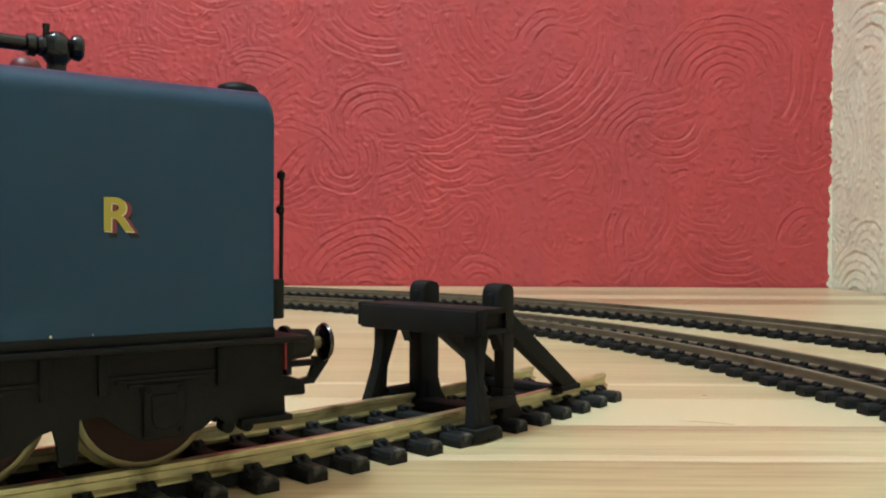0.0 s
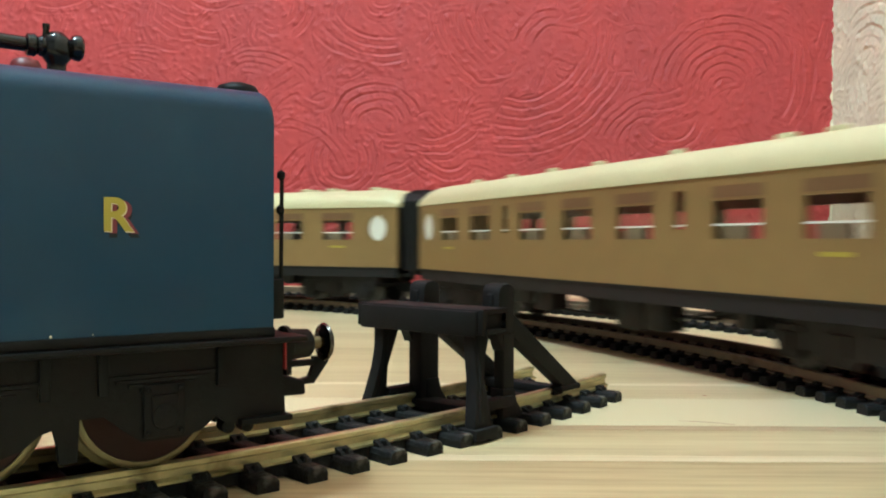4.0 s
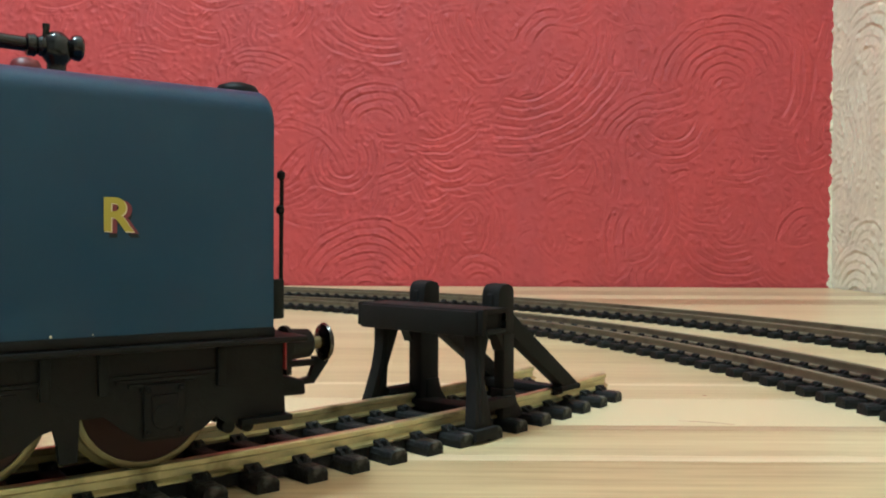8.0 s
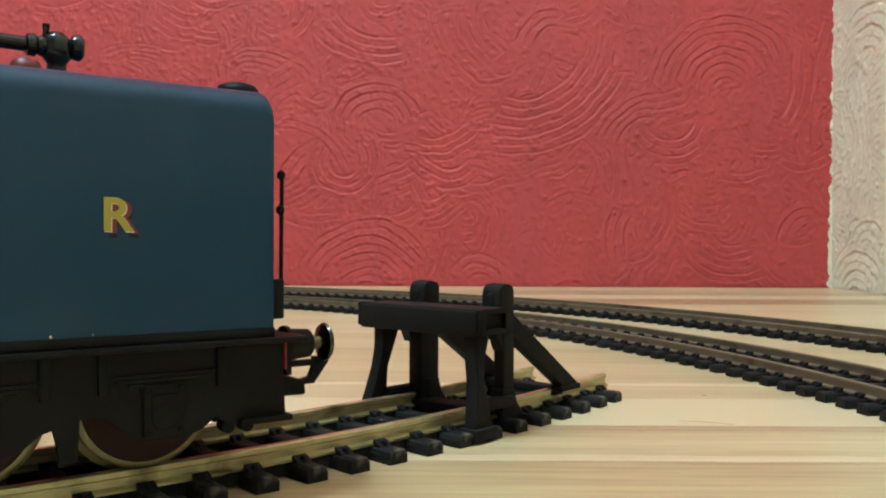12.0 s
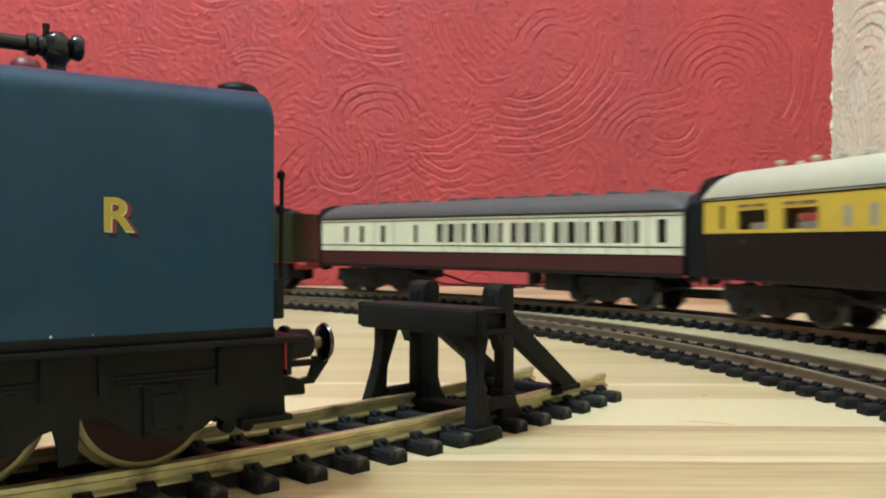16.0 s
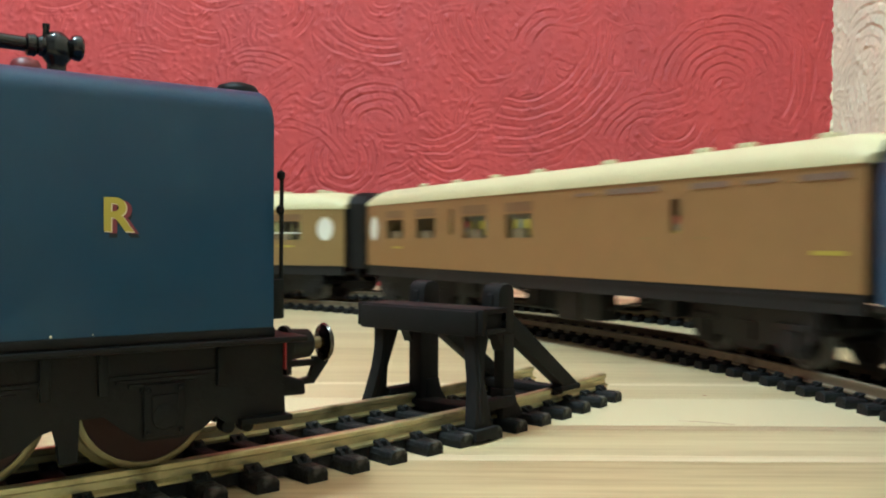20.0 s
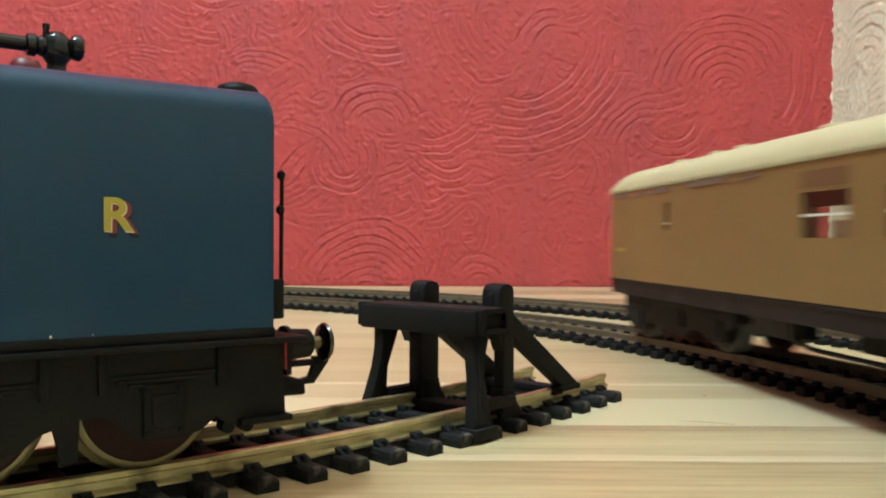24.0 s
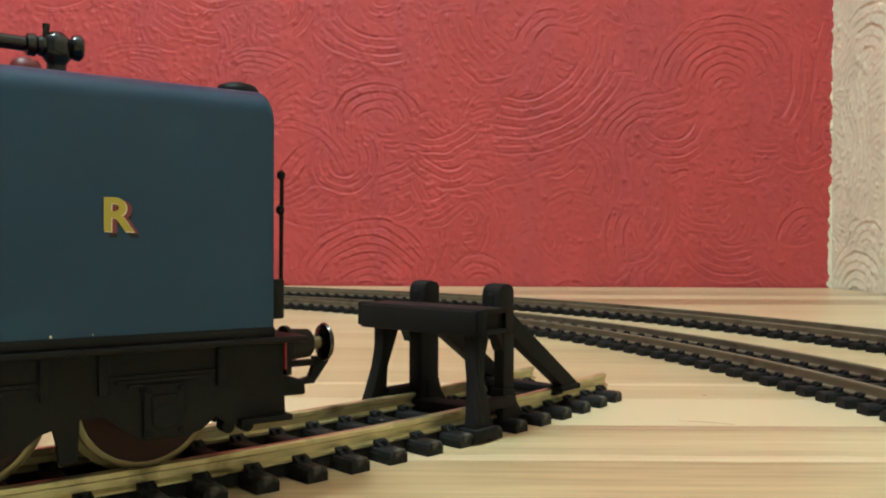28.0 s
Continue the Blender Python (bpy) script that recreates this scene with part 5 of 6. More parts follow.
def blue_tender():
    t = thing("locomotive_tender", "bright blue streamlined tender heaped with coal", "tender")
    w = 16.6
    def ring(x, top):
        r = 4.0
        pts = [(x, -w, 15.8), (x, -w, top - r)] + [(x, -w + r - r * math.cos(q), top - r + r * math.sin(q)) for q in (0.4, 0.8, 1.2, 1.57)]
        return pts + [(x, -p[1], p[2]) for p in reversed(pts)]
    rings = [ring(-45.2, 40.8), ring(-44.4, 43.0), ring(-42.0, 44.2), ring(0, 44.8), ring(42.5, 45.2)]
    part("tank", Geo().loft(rings), BLUE, t, "bright blue tank with rounded rear")
    heap = [[(x, y, 43.6 + h * max(0.0, 1 - (y / 12.6) ** 2) ** 0.7) for y in (-12.5, -11, -8, -4, 0, 4, 8, 11, 12.5)] + [(x, 12.5, 43.0), (x, -12.5, 43.0)]
            for x, h in ((-30, 0.3), (-22, 2.4), (-10, 4.6), (4, 6.2), (16, 7.2), (30, 7.8), (38, 7.0), (41, 3.5))]
    part("coal_mound", lumps(Geo().loft(heap), -24, 36, 10.5, 44.4, 49.6, 4, 200), COAL, t)
    # frame as one black block, deepened to stand for shade round the wheels
    part("frame", Geo().box(-45, 40.5, -14.6, 14.6, 4.6, 15.6), UNDER, t, bevel=0.4)
    part("footplate", Geo().box(-46, 41.6, -16.9, 16.9, 14.6, 15.8), UNDER, t, bevel=0.2)
    for i, x in enumerate((-22.6, -8.0, 9.0, 24.4)):
        for sgn in (-1, 1):
            part("lettering", Geo().box(x - 0.8, x + 0.8, sgn * (w + 0.05) - 0.06, sgn * (w + 0.05) + 0.06, 28.8, 31.4), FADED_GILT, t)
            part("lettering_shade", Geo().box(x - 0.5, x + 1.1, sgn * (w + 0.02) - 0.06, sgn * (w + 0.02) + 0.06, 28.5, 31.1), ROSE_GILT, t)
    part("front_plate", Geo().box(42.6, 46.5, -12.6, 12.6, 8.0, 42.0), GAP_BLACK, t, bevel=1.0)
    part("gangway", Geo().box(-50.5, -45.3, -9, 9, 12.5, 43), UNDER, t, bevel=1.0)
    for x in (-30, -11, 8, 27):
        wheelset(t, x, 13.4, REDWHEEL)
        for sgn in (-1, 1):
            part("axlebox", Geo().box(x - 2.2, x + 2.2, sgn * 15.0 - 0.7, sgn * 15.0 + 0.7, 6.6, 10.6), UNDER, t, bevel=0.3)
            part("spring", Geo().prism([(x - 6, 12.4), (x + 6, 12.4), (x + 2, 11.0), (x - 2, 11.0)], "y", sgn * 15.0 - 0.5, sgn * 15.0 + 0.5), UNDER, t)
    return t, []


def streamliner():
    """The blue streamlined express locomotive."""
    t = thing("steam_locomotive", "bright blue streamlined steam locomotive with red wheels", "locomotive")
    # casing: upper barrel of blue whose front edge sweeps back over the black wedge
    def arch(x, w, zb, zt, n=10, power=0.62):
        return [(x, -w * math.copysign(abs(math.cos(math.pi * i / n)) ** power, math.cos(math.pi * i / n)), zb + (zt - zb) * math.sin(math.pi * i / n) ** 0.8) for i in range(n + 1)]
    def nose_width(z):
        """Half-width of the casing's front at a height."""
        s = min(0.985, max(0.0, (z - 16.2) / 30.4) ** 1.25)
        return 14.5 * math.sqrt(1 - s * s) ** 0.62
    rings = []
    for x, w, zb, zt in ((-63, 15.8, 15.4, 45.2), (-57, 15.8, 15.4, 47.6), (-40, 15.7, 15.6, 48.6), (0, 15.5, 15.8, 48.4), (30, 15.2, 16.0, 47.9), (46, 14.9, 16.2, 47.2), (52.5, 14.6, 16.2, 46.4)):
        rings.append(arch(x, w, zb, zt))
    part("boiler_casing", Geo().loft(rings), BLUE, t, "bright blue streamlined casing")
    # blue cheeks that close round the wedge, cut to the swept curve
    for sgn in (-1, 1):
        rings, edge = [], []
        for x, top in ((50.0, 45.8), (52, 44.8), (55.6, 42.4), (59.6, 38.8), (63.0, 34.8), (66.0, 30.4), (68.0, 26.6)):
            zs = [24.0 + (top - 24.0) * i / 8 for i in range(9)]
            out = [(x, sgn * nose_width(z), z) for z in zs]
            rings.append(out + [(x, sgn * (nose_width(z) - 1.6), z) for z in reversed(zs)])
            edge.append((x + 0.2, sgn * (nose_width(top) - 0.3), top))
        cheek = part("cheek", Geo().loft(rings), BLUE, t)
        part("cheek_edge", Geo().tube(edge, 0.2, 6), PALE_RAIL, cheek, "pale edge line round the front")
        val = [(-93, 14.6), (-34, 15.5), (27, 15.9), (37, 13.8), (41.9, 11.8), (45.6, 10.4), (58, 10.3), (71.8, 10.8), (77.2, 13.0), (80.6, 16.0), (82.2, 19.7), (80.8, 22.2), (78.5, 23.7), (72, 24.6), (66.6, 25.3),
               (52.5, 26.5), (27.6, 27.6), (6, 27.2), (-15.6, 26.2), (-43, 22.4), (-68, 17.6), (-93, 17.0)]
        part("valance", Geo().prism(val, "y", sgn * 16.0 - 0.6, sgn * 16.0 + 0.6), BLUE, t, bevel=0.3)
        line = Geo().tube([(x, sgn * 16.75, z + 0.15) for x, z in ((-68, 17.5), (-43, 22.3), (-15.6, 26.2), (6, 27.2), (27.6, 27.6), (52.5, 26.5), (66.6, 25.3), (78.5, 23.7))], 0.10, 6)
        part("splasher_line", line, BLUE_SHADE, t)
        hr = Geo().tube([(x, sgn * (13.3 - (0.5 if x > 30 else 0)), z) for x, z in ((-57, 38.8), (-30, 40.0), (10, 40.4), (40, 40.2), (51, 39.8))], 0.38, 8)
        hand = part("handrail", hr, PALE_RAIL, t, "pale grey boiler handrail")
        for x in (-45, -20, 5, 30, 48):
            part("knob", Geo().lathe([(0.5, -0.8), (0.5, 0.8)], (x, sgn * 12.6, 40.1), "y", 8), PALE_RAIL, hand)
        part("nameplate", Geo().box(41.7, 61.3, sgn * 14.2 - 0.5, sgn * 14.2 + 0.5, 32.2, 34.6), DIM_BRASS, t, "dark brass nameplate", bevel=0.15)
        part("plate_ground", Geo().box(42.4, 60.6, sgn * 14.5 - 0.3, sgn * 14.5 + 0.3, 32.7, 34.1), LINE_BLACK, t)
        part("vent_slot", Geo().prism([(-20, 26.4), (-12, 27.4), (-10, 26.8), (-15, 26.0)], "y", sgn * 16.3 - 0.6, sgn * 16.3 + 0.6), LINE_BLACK, t)
        part("access_hole", Geo().box(46.6, 50.6, sgn * 16.4 - 0.4, sgn * 16.3 + 0.4, 15.6, 18.0), LINE_BLACK, t, bevel=0.4)
        part("number_bar", Geo().box(-86, -73, sgn * 16.25 - 0.1, sgn * 16.25 + 0.1, 26.0, 29.4), ROSE_GILT, t)
        cab = Geo().pierced(-92.0, -61, 15.0, 44.2, sgn * 15.6 - 0.6, sgn * 15.6 + 0.6, [(-86, -73, 33.0, 42.0)])
        side = part("cab_side", cab, BLUE, t, smooth=False)
        part("window_frame", Geo().pierced(-86.6, -72.4, 32.4, 42.6, sgn * 16.2 - 0.2, sgn * 16.2 + 0.2, [(-85.6, -73.4, 33.4, 41.6)]), BLUE, side, smooth=False)
        part("window_pane", Geo().box(-86, -73, sgn * 15.5 - 0.15, sgn * 15.5 + 0.15, 33.0, 42.0), CAB_PANE, side, "dull blue-grey cab window")
        # step and brake gear coloured near-black for the shade under the cab
        steps = part("cab_step", Geo().box(-92, -86, sgn * 14.5 - 0.8, sgn * 14.5 + 0.8, 4.0, 14.6), GAP_BLACK, t, bevel=0.3)
        part("brake_gear", Geo().box(-80, -50, sgn * 12.0 - 0.6, sgn * 12.0 + 0.6, 5.0, 14.6), GAP_BLACK, t, bevel=0.3)
    part("cab_roof", Geo().loft([arch(-92.4, 15.6, 43.6, 47.0), arch(-60, 15.6, 43.8, 47.4)]), CAB_ROOF, t, "dull maroon cab roof")
    part("cab_front", Geo().box(-62, -60, -15, 15, 15, 44), BLUE, t)
    # black block filling the gap to the tender, in place of its shade
    part("gangway_plate", Geo().box(-101.5, -92.6, -13.2, 13.2, 7, 45.0), GAP_BLACK, t, bevel=1.5)
    part("cab_canopy", Geo().box(-107.0, -89.5, -15.0, 15.0, 43.2, 50.4), GAP_BLACK, t, bevel=3.2, segments=4)
    part("canopy_neck", Geo().box(-104.0, -90.5, -13.8, 13.8, 36.6, 44.0), GAP_BLACK, t, bevel=2.6, segments=3)
    # wedge front: brown-black, sloping to the buffer beam, with a paler band
    levels = [(12.6, 82.0, 79.0), (16.0, 84.0, 80.4), (20.0, 84.2, 80.0), (23.4, 82.4, 77.0), (25.6, 80.4, 73.6), (28.4, 79.2, 70.6), (32.0, 76.2, 68.0), (36.0, 72.0, 65.0), (40.0, 66.0, 61.0), (43.0, 60.4, 56.6), (45.0, 55.0, 52.0), (46.8, 49.0, 47.0)]
    wedge = []
    for z, xc, xs in levels:
        w = min(13.6, nose_width(z) - 0.8)
        ring = [(xc - (xc - xs) * (k / 5) ** 2, w * k / 5, z) for k in range(-5, 6)]
        wedge.append(ring + [(46.0, w, z), (46.0, -w, z)])
    part("wedge_front", Geo().loft(wedge), WEDGE, t, "brown-black sloping wedge front")
    band = []
    for z, xc, xs in ((20.9, 84.3, 79.6), (22.9, 83.2, 77.8)):
        band.append([(xc - (xc - xs) * (k / 5) ** 2, 13.65 * k / 5, z) for k in range(-5, 6)] + [(76.0, 13.65, z), (76.0, -13.65, z)])
    part("front_band", Geo().loft(band), WEDGE_BAND, t)
    part("cowl_strip", Geo().prism([(66, 24.4), (78, 21.0), (80.8, 17.4), (79.0, 16.4), (66, 20.0)], "y", -15.4, 15.4), BLUE, t, bevel=0.4)
    part("chimney", Geo().prism([(39.6, 50.6), (40.4, 51.8), (48.6, 52.1), (50.8, 51.4), (51.4, 44.5), (43.6, 44.5), (41.8, 47.4)], "y", -5.2, 5.2), SMOKE, t, bevel=0.8)
    part("dome_rib", Geo().box(-54, -42, -4, 4, 46.2, 47.6), BLUE, t, bevel=0.8)
    part("whistle", Geo().lathe([(0.9, 46), (0.9, 47.6), (0.5, 48.8)], (-57, 0, 0), "z", 10), BRASS, t)
    part("buffer_beam", Geo().box(78.0, 84.6, -13.0, 13.6, 11.6, 16.0), WEDGE, t, bevel=0.3)
    part("front_skirt", Geo().box(66, 79.6, -12.0, 12.0, 7.0, 13.0), SMOKE, t, bevel=0.6)
    for sgn in (-1, 1):
        b = part("buffer", Geo().lathe([(1.6, 84.2), (1.4, 86.6), (0.8, 86.8), (0.8, 88.2), (2.6, 88.6), (2.5, 89.2), (0.4, 89.4)], (0, sgn * 11.0, 13.6), "x", 18), SMOKE, t)
        part("guard_iron", Geo().box(70, 72, sgn * 9 - 0.5, sgn * 9 + 0.5, 1.6, 12.0), SMOKE, t)
    part("coupling", Geo().box(78, 86, -2.2, 2.2, 6.0, 7.2), UNDER, t)
    part("chassis", Geo().box(-90, 74, -6.0, 6.0, 7.0, 17.0), SMOKE, t)
    part("underbelly", Geo().box(-58, 46, -12.5, 12.5, 17.0, 24.0), SMOKE, t)
    turning = []
    # coupled wheels, cranks and rods
    for x in (13, -16, -45):
        ax = new("driving_wheels")
        ax.parent = t
        ax.empty_display_size = 0.004
        ax.matrix_local = place(x, 0, 13.0)
        for sgn in (-1, 1):
            rim, disc = wheel_geo(26.0)
            spokes = Geo()
            for k in range(12):
                a = 2 * math.pi * k / 12
                ca, sa = math.cos(a), math.sin(a)
                spokes.tube([(2.4 * ca, -1.2, 2.4 * sa), (11.9 * ca, -1.2, 11.9 * sa)], 0.55, 6)
            spokes.lathe([(2.8, -2.0), (2.8, 0.0)], axis="y", n=16)
            cw = [(11.7 * math.cos(q), 11.7 * math.sin(q)) for q in (3.7, 4.0, 4.3, 4.71, 5.1, 5.4, 5.7)]
            spokes.prism(cw, "y", -1.9, -0.6)
            pin = Geo().lathe([(1.1, -4.4), (1.1, -1.4)], (0, 0, 6.4), "y", 12)
            if sgn > 0:
                rim, spokes, pin = mirrored(rim), mirrored(spokes), mirrored(pin)
            back = Geo().lathe([(11.9, -0.5), (11.9, 0.2)], axis="y", n=32)
            for g in (rim, spokes, pin, back):
                g.v = [(p[0], p[1] + sgn * 7.2, p[2]) for p in g.v]
            part("wheel_back", back, DEEP_RED, ax)
            part("spokes", spokes, REDWHEEL, ax, "red spoked driving wheel")
            part("tyre", rim, DULL_TYRE, ax)
            part("crank_pin", pin, RODS, ax)
        turning.append((ax, x))
    rods = []
    for sgn in (-1, 1):
        y = sgn * 11.0
        g = Geo().prism([(-46.6, -1.3), (14.6, -1.3), (14.6, 1.3), (-46.6, 1.3)], "y", y - 0.45, y + 0.45)
        for x in (13, -16, -45):
            g.lathe([(1.9, -0.7), (1.9, 0.7)], (x, y, 0), "y", 14)
        r = part("coupling_rod", g, RODS, t)
        rods.append((r, "coupling"))
        y = sgn * 12.3
        g = Geo().prism([(0, -1.0), (54, -0.8), (54, 0.8), (0, 1.0)], "y", y - 0.45, y + 0.45)
        g.lathe([(2.0, -0.6), (2.0, 0.6)], (0, y, 0), "y", 14)
        rods.append((part("connecting_rod", g, RODS, t), "connecting"))
        part("slide_bar", Geo().box(18, 40, sgn * 13.2 - 0.8, sgn * 13.2 + 0.8, 15.2, 16.4), RODS, t)
        part("cylinder", Geo().lathe([(4.6, 39), (5.0, 39.6), (5.0, 53), (4.6, 53.6)], (0, sgn * 10.6, 12.6), "x", 18), SMOKE, t)
        part("valve_link", Geo().prism([(-18, 17.4), (6, 18.4), (34, 17.0), (34, 16.2), (6, 17.4), (-18, 16.4)], "y", sgn * 13.4 - 0.4, sgn * 13.4 + 0.4), RODS, t)
        part("cylinder_drain", Geo().box(38, 54, sgn * 9 - 2, sgn * 9 + 2, 6.4, 8.4), SMOKE, t, bevel=0.3)
    for x in (57.5, 35.5):
        wheelset(t, x, 12.6, REDWHEEL, name="bogie_wheels", tyre=DULL_TYRE)
    wheelset(t, -72, 14.6, REDWHEEL, name="trailing_wheels", tyre=DULL_TYRE)
    part("bogie_frame", Geo().box(31, 62, -6, 6, 5.0, 9.0), SMOKE, t)
    return t, turning, rods


def green_tender():
    t = thing("locomotive_tender", "dark green lined tender heaped with coal", "tender")
    w = 15.2
    flare = [(-w, 15.4), (w, 15.4), (w, 41.0), (w + 0.7, 42.6), (w + 0.4, 43.0), (-w - 0.4, 43.0), (-w - 0.7, 42.6), (-w, 41.0)]
    part("tank", Geo().prism(flare, "x", -39, 39), GREEN, t, "dark green lined tank", bevel=0.3)
    for sgn in (-1, 1):
        for (x0, x1, z0, z1) in ((-32, 32, 37.4, 37.7), (-32, 32, 18.0, 18.3), (-32.2, -31.9, 18, 37.7), (31.9, 32.2, 18, 37.7)):
            part("lining", Geo().box(x0, x1, sgn * (w + 0.04) - 0.06, sgn * (w + 0.04) + 0.06, z0, z1), LINED, t)
        part("crest", Geo().lathe([(1.4, -0.08), (1.4, 0.08)], (0, sgn * (w + 0.05), 28.0), "y", 14), DIM_BRASS, t)
        part("side_frame", Geo().prism([(-36, 14.6), (36, 14.6), (36, 5.4), (28, 3.0), (18, 5.4), (6, 5.4), (2, 3.0), (-6, 5.4), (-20, 5.4), (-26, 3.0), (-36, 5.4)], "y", sgn * 13.0 - 0.7, sgn * 13.0 + 0.7), UNDER, t)
        part("running_line", Geo().box(-40, 39, sgn * 15.6 - 0.1, sgn * 15.6 + 0.1, 15.0, 15.3), DULL_RED, t)
        b = part("buffer", Geo().lathe([(2.1, 0), (1.9, 3.4), (1.0, 3.6), (1.0, 5.0), (2.6, 5.4), (2.5, 6.0), (0.4, 6.2)], (0, -sgn * 11.5, 13.4), "x", 16), DULL_RED, t)
        b.matrix_local = place(-41, 0, 0, math.pi)
    part("footplate", Geo().box(-40.6, 39, -15.6, 15.6, 14.5, 15.4), UNDER, t)
    part("buffer_beam", Geo().box(-42.2, -40.7, -15, 15, 11.2, 15.0), DULL_RED, t, "red rear buffer beam", bevel=0.2)
    part("coal_mound", lumps(Geo().box(-24, 26, -10, 10, 42, 43.8), -28, 30, 11, 42.6, 49.4, 9, 190), COAL, t)
    part("rear_lid", Geo().lathe([(3, 42.8), (3, 44), (1, 44.4)], (-30, 0, 0), "z", 16), GREEN, t)
    part("inner_frame", Geo().box(-34, 34, -6, 6, 6, 14.5), UNDER, t)
    for x in (-24, 2, 27):
        wheelset(t, x, 16.0, DARKWHEEL)
    return t, []


def squeeze(t, k, about):
    """Draw an engine's body together along its length; its wheels keep their round shape."""
    for ob in t.children:
        if ob.name.split(".")[0] in ("driving_wheels", "bogie_wheels"):
            x = sum(v.co.x for v in ob.data.vertices) / len(ob.data.vertices)
            ob.location.x = (about * MM - x) * (1 - k)
        else:
            for piece in (ob, *ob.children):
                piece.data.transform(Matrix.Translation((about * MM * (1 - k), 0, 0)) @ Matrix.Diagonal((k, 1, 1, 1)))


def green_locomotive():
    t = thing("steam_locomotive", "dark green steam locomotive with black smokebox and taper boiler", "locomotive")
    part("boiler", Geo().lathe([(10.4, 54), (10.5, 36), (11.4, 8), (12.0, -20)], (0, 0, 37.0), "x", 32), GREEN, t, "dark green tapered boiler")
    part("smokebox", Geo().lathe([(2.0, 78.4), (7.6, 77.6), (9.6, 76.0), (10.5, 74.2), (10.7, 52)], (0, 0, 36.4), "x", 32), SMOKE, t)
    fb = [(-12.6, 18), (12.6, 18), (12.6, 42), (11, 46.4), (7.5, 49), (-7.5, 49), (-11, 46.4), (-12.6, 42)]
    part("firebox", Geo().prism(fb, "x", -58, -19), GREEN, t, bevel=0.8)
    part("chimney", Geo().lathe([(4.8, 45.6), (4.1, 46.8), (3.9, 49.4), (4.4, 49.8), (4.4, 50.6), (3.0, 50.8)], (60, 0, 0), "z", 22), SMOKE, t)
    part("safety_bonnet", Geo().lathe([(3.8, 46.5), (2.9, 48.2), (2.5, 50.6), (1.9, 51.2), (0.6, 51.4)], (-10, 0, 0), "z", 20), GREEN, t)
    for x in (46, 28, 8):
        z0 = 37.0
        r = 10.45 + (52 - x) * 0.022
        part("boiler_band", Geo().lathe([(r, x - 0.5), (r + 0.14, x - 0.4), (r + 0.14, x + 0.4), (r, x + 0.5)], (0, 0, z0), "x", 32), SMOKE, t)
    for sgn in (-1, 1):
        foot = [(80, 19.6), (80, 20.8), (-50, 20.8), (-56, 16.4), (-77, 16.4), (-77, 15.4), (-56.6, 15.4), (-50.6, 19.6)]
        part("running_plate", Geo().prism(foot, "y", sgn * 12.6 - 3.0, sgn * 12.6 + 3.0), SMOKE, t)
        part("splasher", Geo().prism([(34, 20.4), (32, 23.4), (26, 24.8), (-46, 24.8), (-52, 23.4), (-52, 20.4)], "y", sgn * 12.2 - 2.0, sgn * 12.2 + 2.0), SMOKE, t, bevel=0.6)
        part("nameplate", Geo().box(-26, 6, sgn * 14.9 - 0.15, sgn * 14.9 + 0.15, 24.4, 25.8), DIM_BRASS, t)
        part("steam_pipe", Geo().tube([(60, sgn * 7.6, 33), (60, sgn * 10.6, 28), (60, sgn * 11.6, 20)], 2.0, 10), SMOKE, t)
        part("cylinder", Geo().box(52, 68, sgn * 12.4 - 3.6, sgn * 12.4 + 3.6, 6.5, 18.4), SMOKE, t, bevel=1.4)
        part("handrail", Geo().tube([(72, sgn * 10.9, 38), (40, sgn * 11.4, 39), (-18, sgn * 12.6, 40)], 0.25, 6), DARK_TYRE, t)
        cab = Geo().pierced(-77, -56, 15.6, 44.0, sgn * 14.0 - 0.6, sgn * 14.0 + 0.6, [(-66, -57.5, 36.0, 43.0)])
        side = part("cab_side", cab, GREEN, t, smooth=False)
        part("window_frame", Geo().pierced(-66.6, -56.6, 35.2, 43.6, sgn * 14.7 - 0.15, sgn * 14.7 + 0.15, [(-65.4, -58.0, 36.4, 42.6)]), STRAW_EDGE, side, smooth=False)
        part("number_bar", Geo().box(-71, -62, sgn * 14.7 - 0.12, sgn * 14.7 + 0.12, 29.0, 31.4), DIM_BRASS, t)
        part("buffer", Geo().lathe([(2.0, 79), (1.6, 81.4), (0.9, 81.6), (0.9, 83), (2.6, 83.4), (2.5, 84), (0.4, 84.2)], (0, sgn * 11.5, 13.4), "x", 16), SMOKE, t)
        part("coupling_rod", Geo().box(-46, 30, sgn * 11.2 - 0.5, sgn * 11.2 + 0.5, 5.4, 7.6), DARK_TYRE, t, bevel=0.2)
        part("cab_steps", Geo().box(-76, -70, sgn * 13 - 0.8, sgn * 13 + 0.8, 4, 15.4), SMOKE, t)
    roof = [(-15.0, 44.2), (15.0, 44.2), (14.6, 47.6), (11.4, 51.0), (6, 53.0), (0, 53.6), (-6, 53.0), (-11.4, 51.0), (-14.6, 47.6)]
    part("cab_roof", Geo().prism(roof, "x", -92, -54), CAB_BLACK, t, "black arched cab roof")
    part("cab_front", Geo().box(-57.5, -56, -13.5, 13.5, 16, 46), GREEN, t)
    part("smokebox_saddle", Geo().box(52, 74, -7, 7, 12, 30), SMOKE, t, bevel=0.8)
    part("buffer_beam", Geo().box(77, 79.2, -15, 15, 11.4, 17), SMOKE, t, bevel=0.2)
    part("frames", Geo().box(-76, 78, -5.6, 5.6, 4.0, 19.4), SMOKE, t)
    part("boiler_cradle", Geo().box(-56, 72, -8.0, 8.0, 19.4, 30.0), SMOKE, t)
    part("front_guard", Geo().box(70, 83.4, -11.4, 11.4, 2.2, 11.8), SMOKE, t, bevel=0.6)
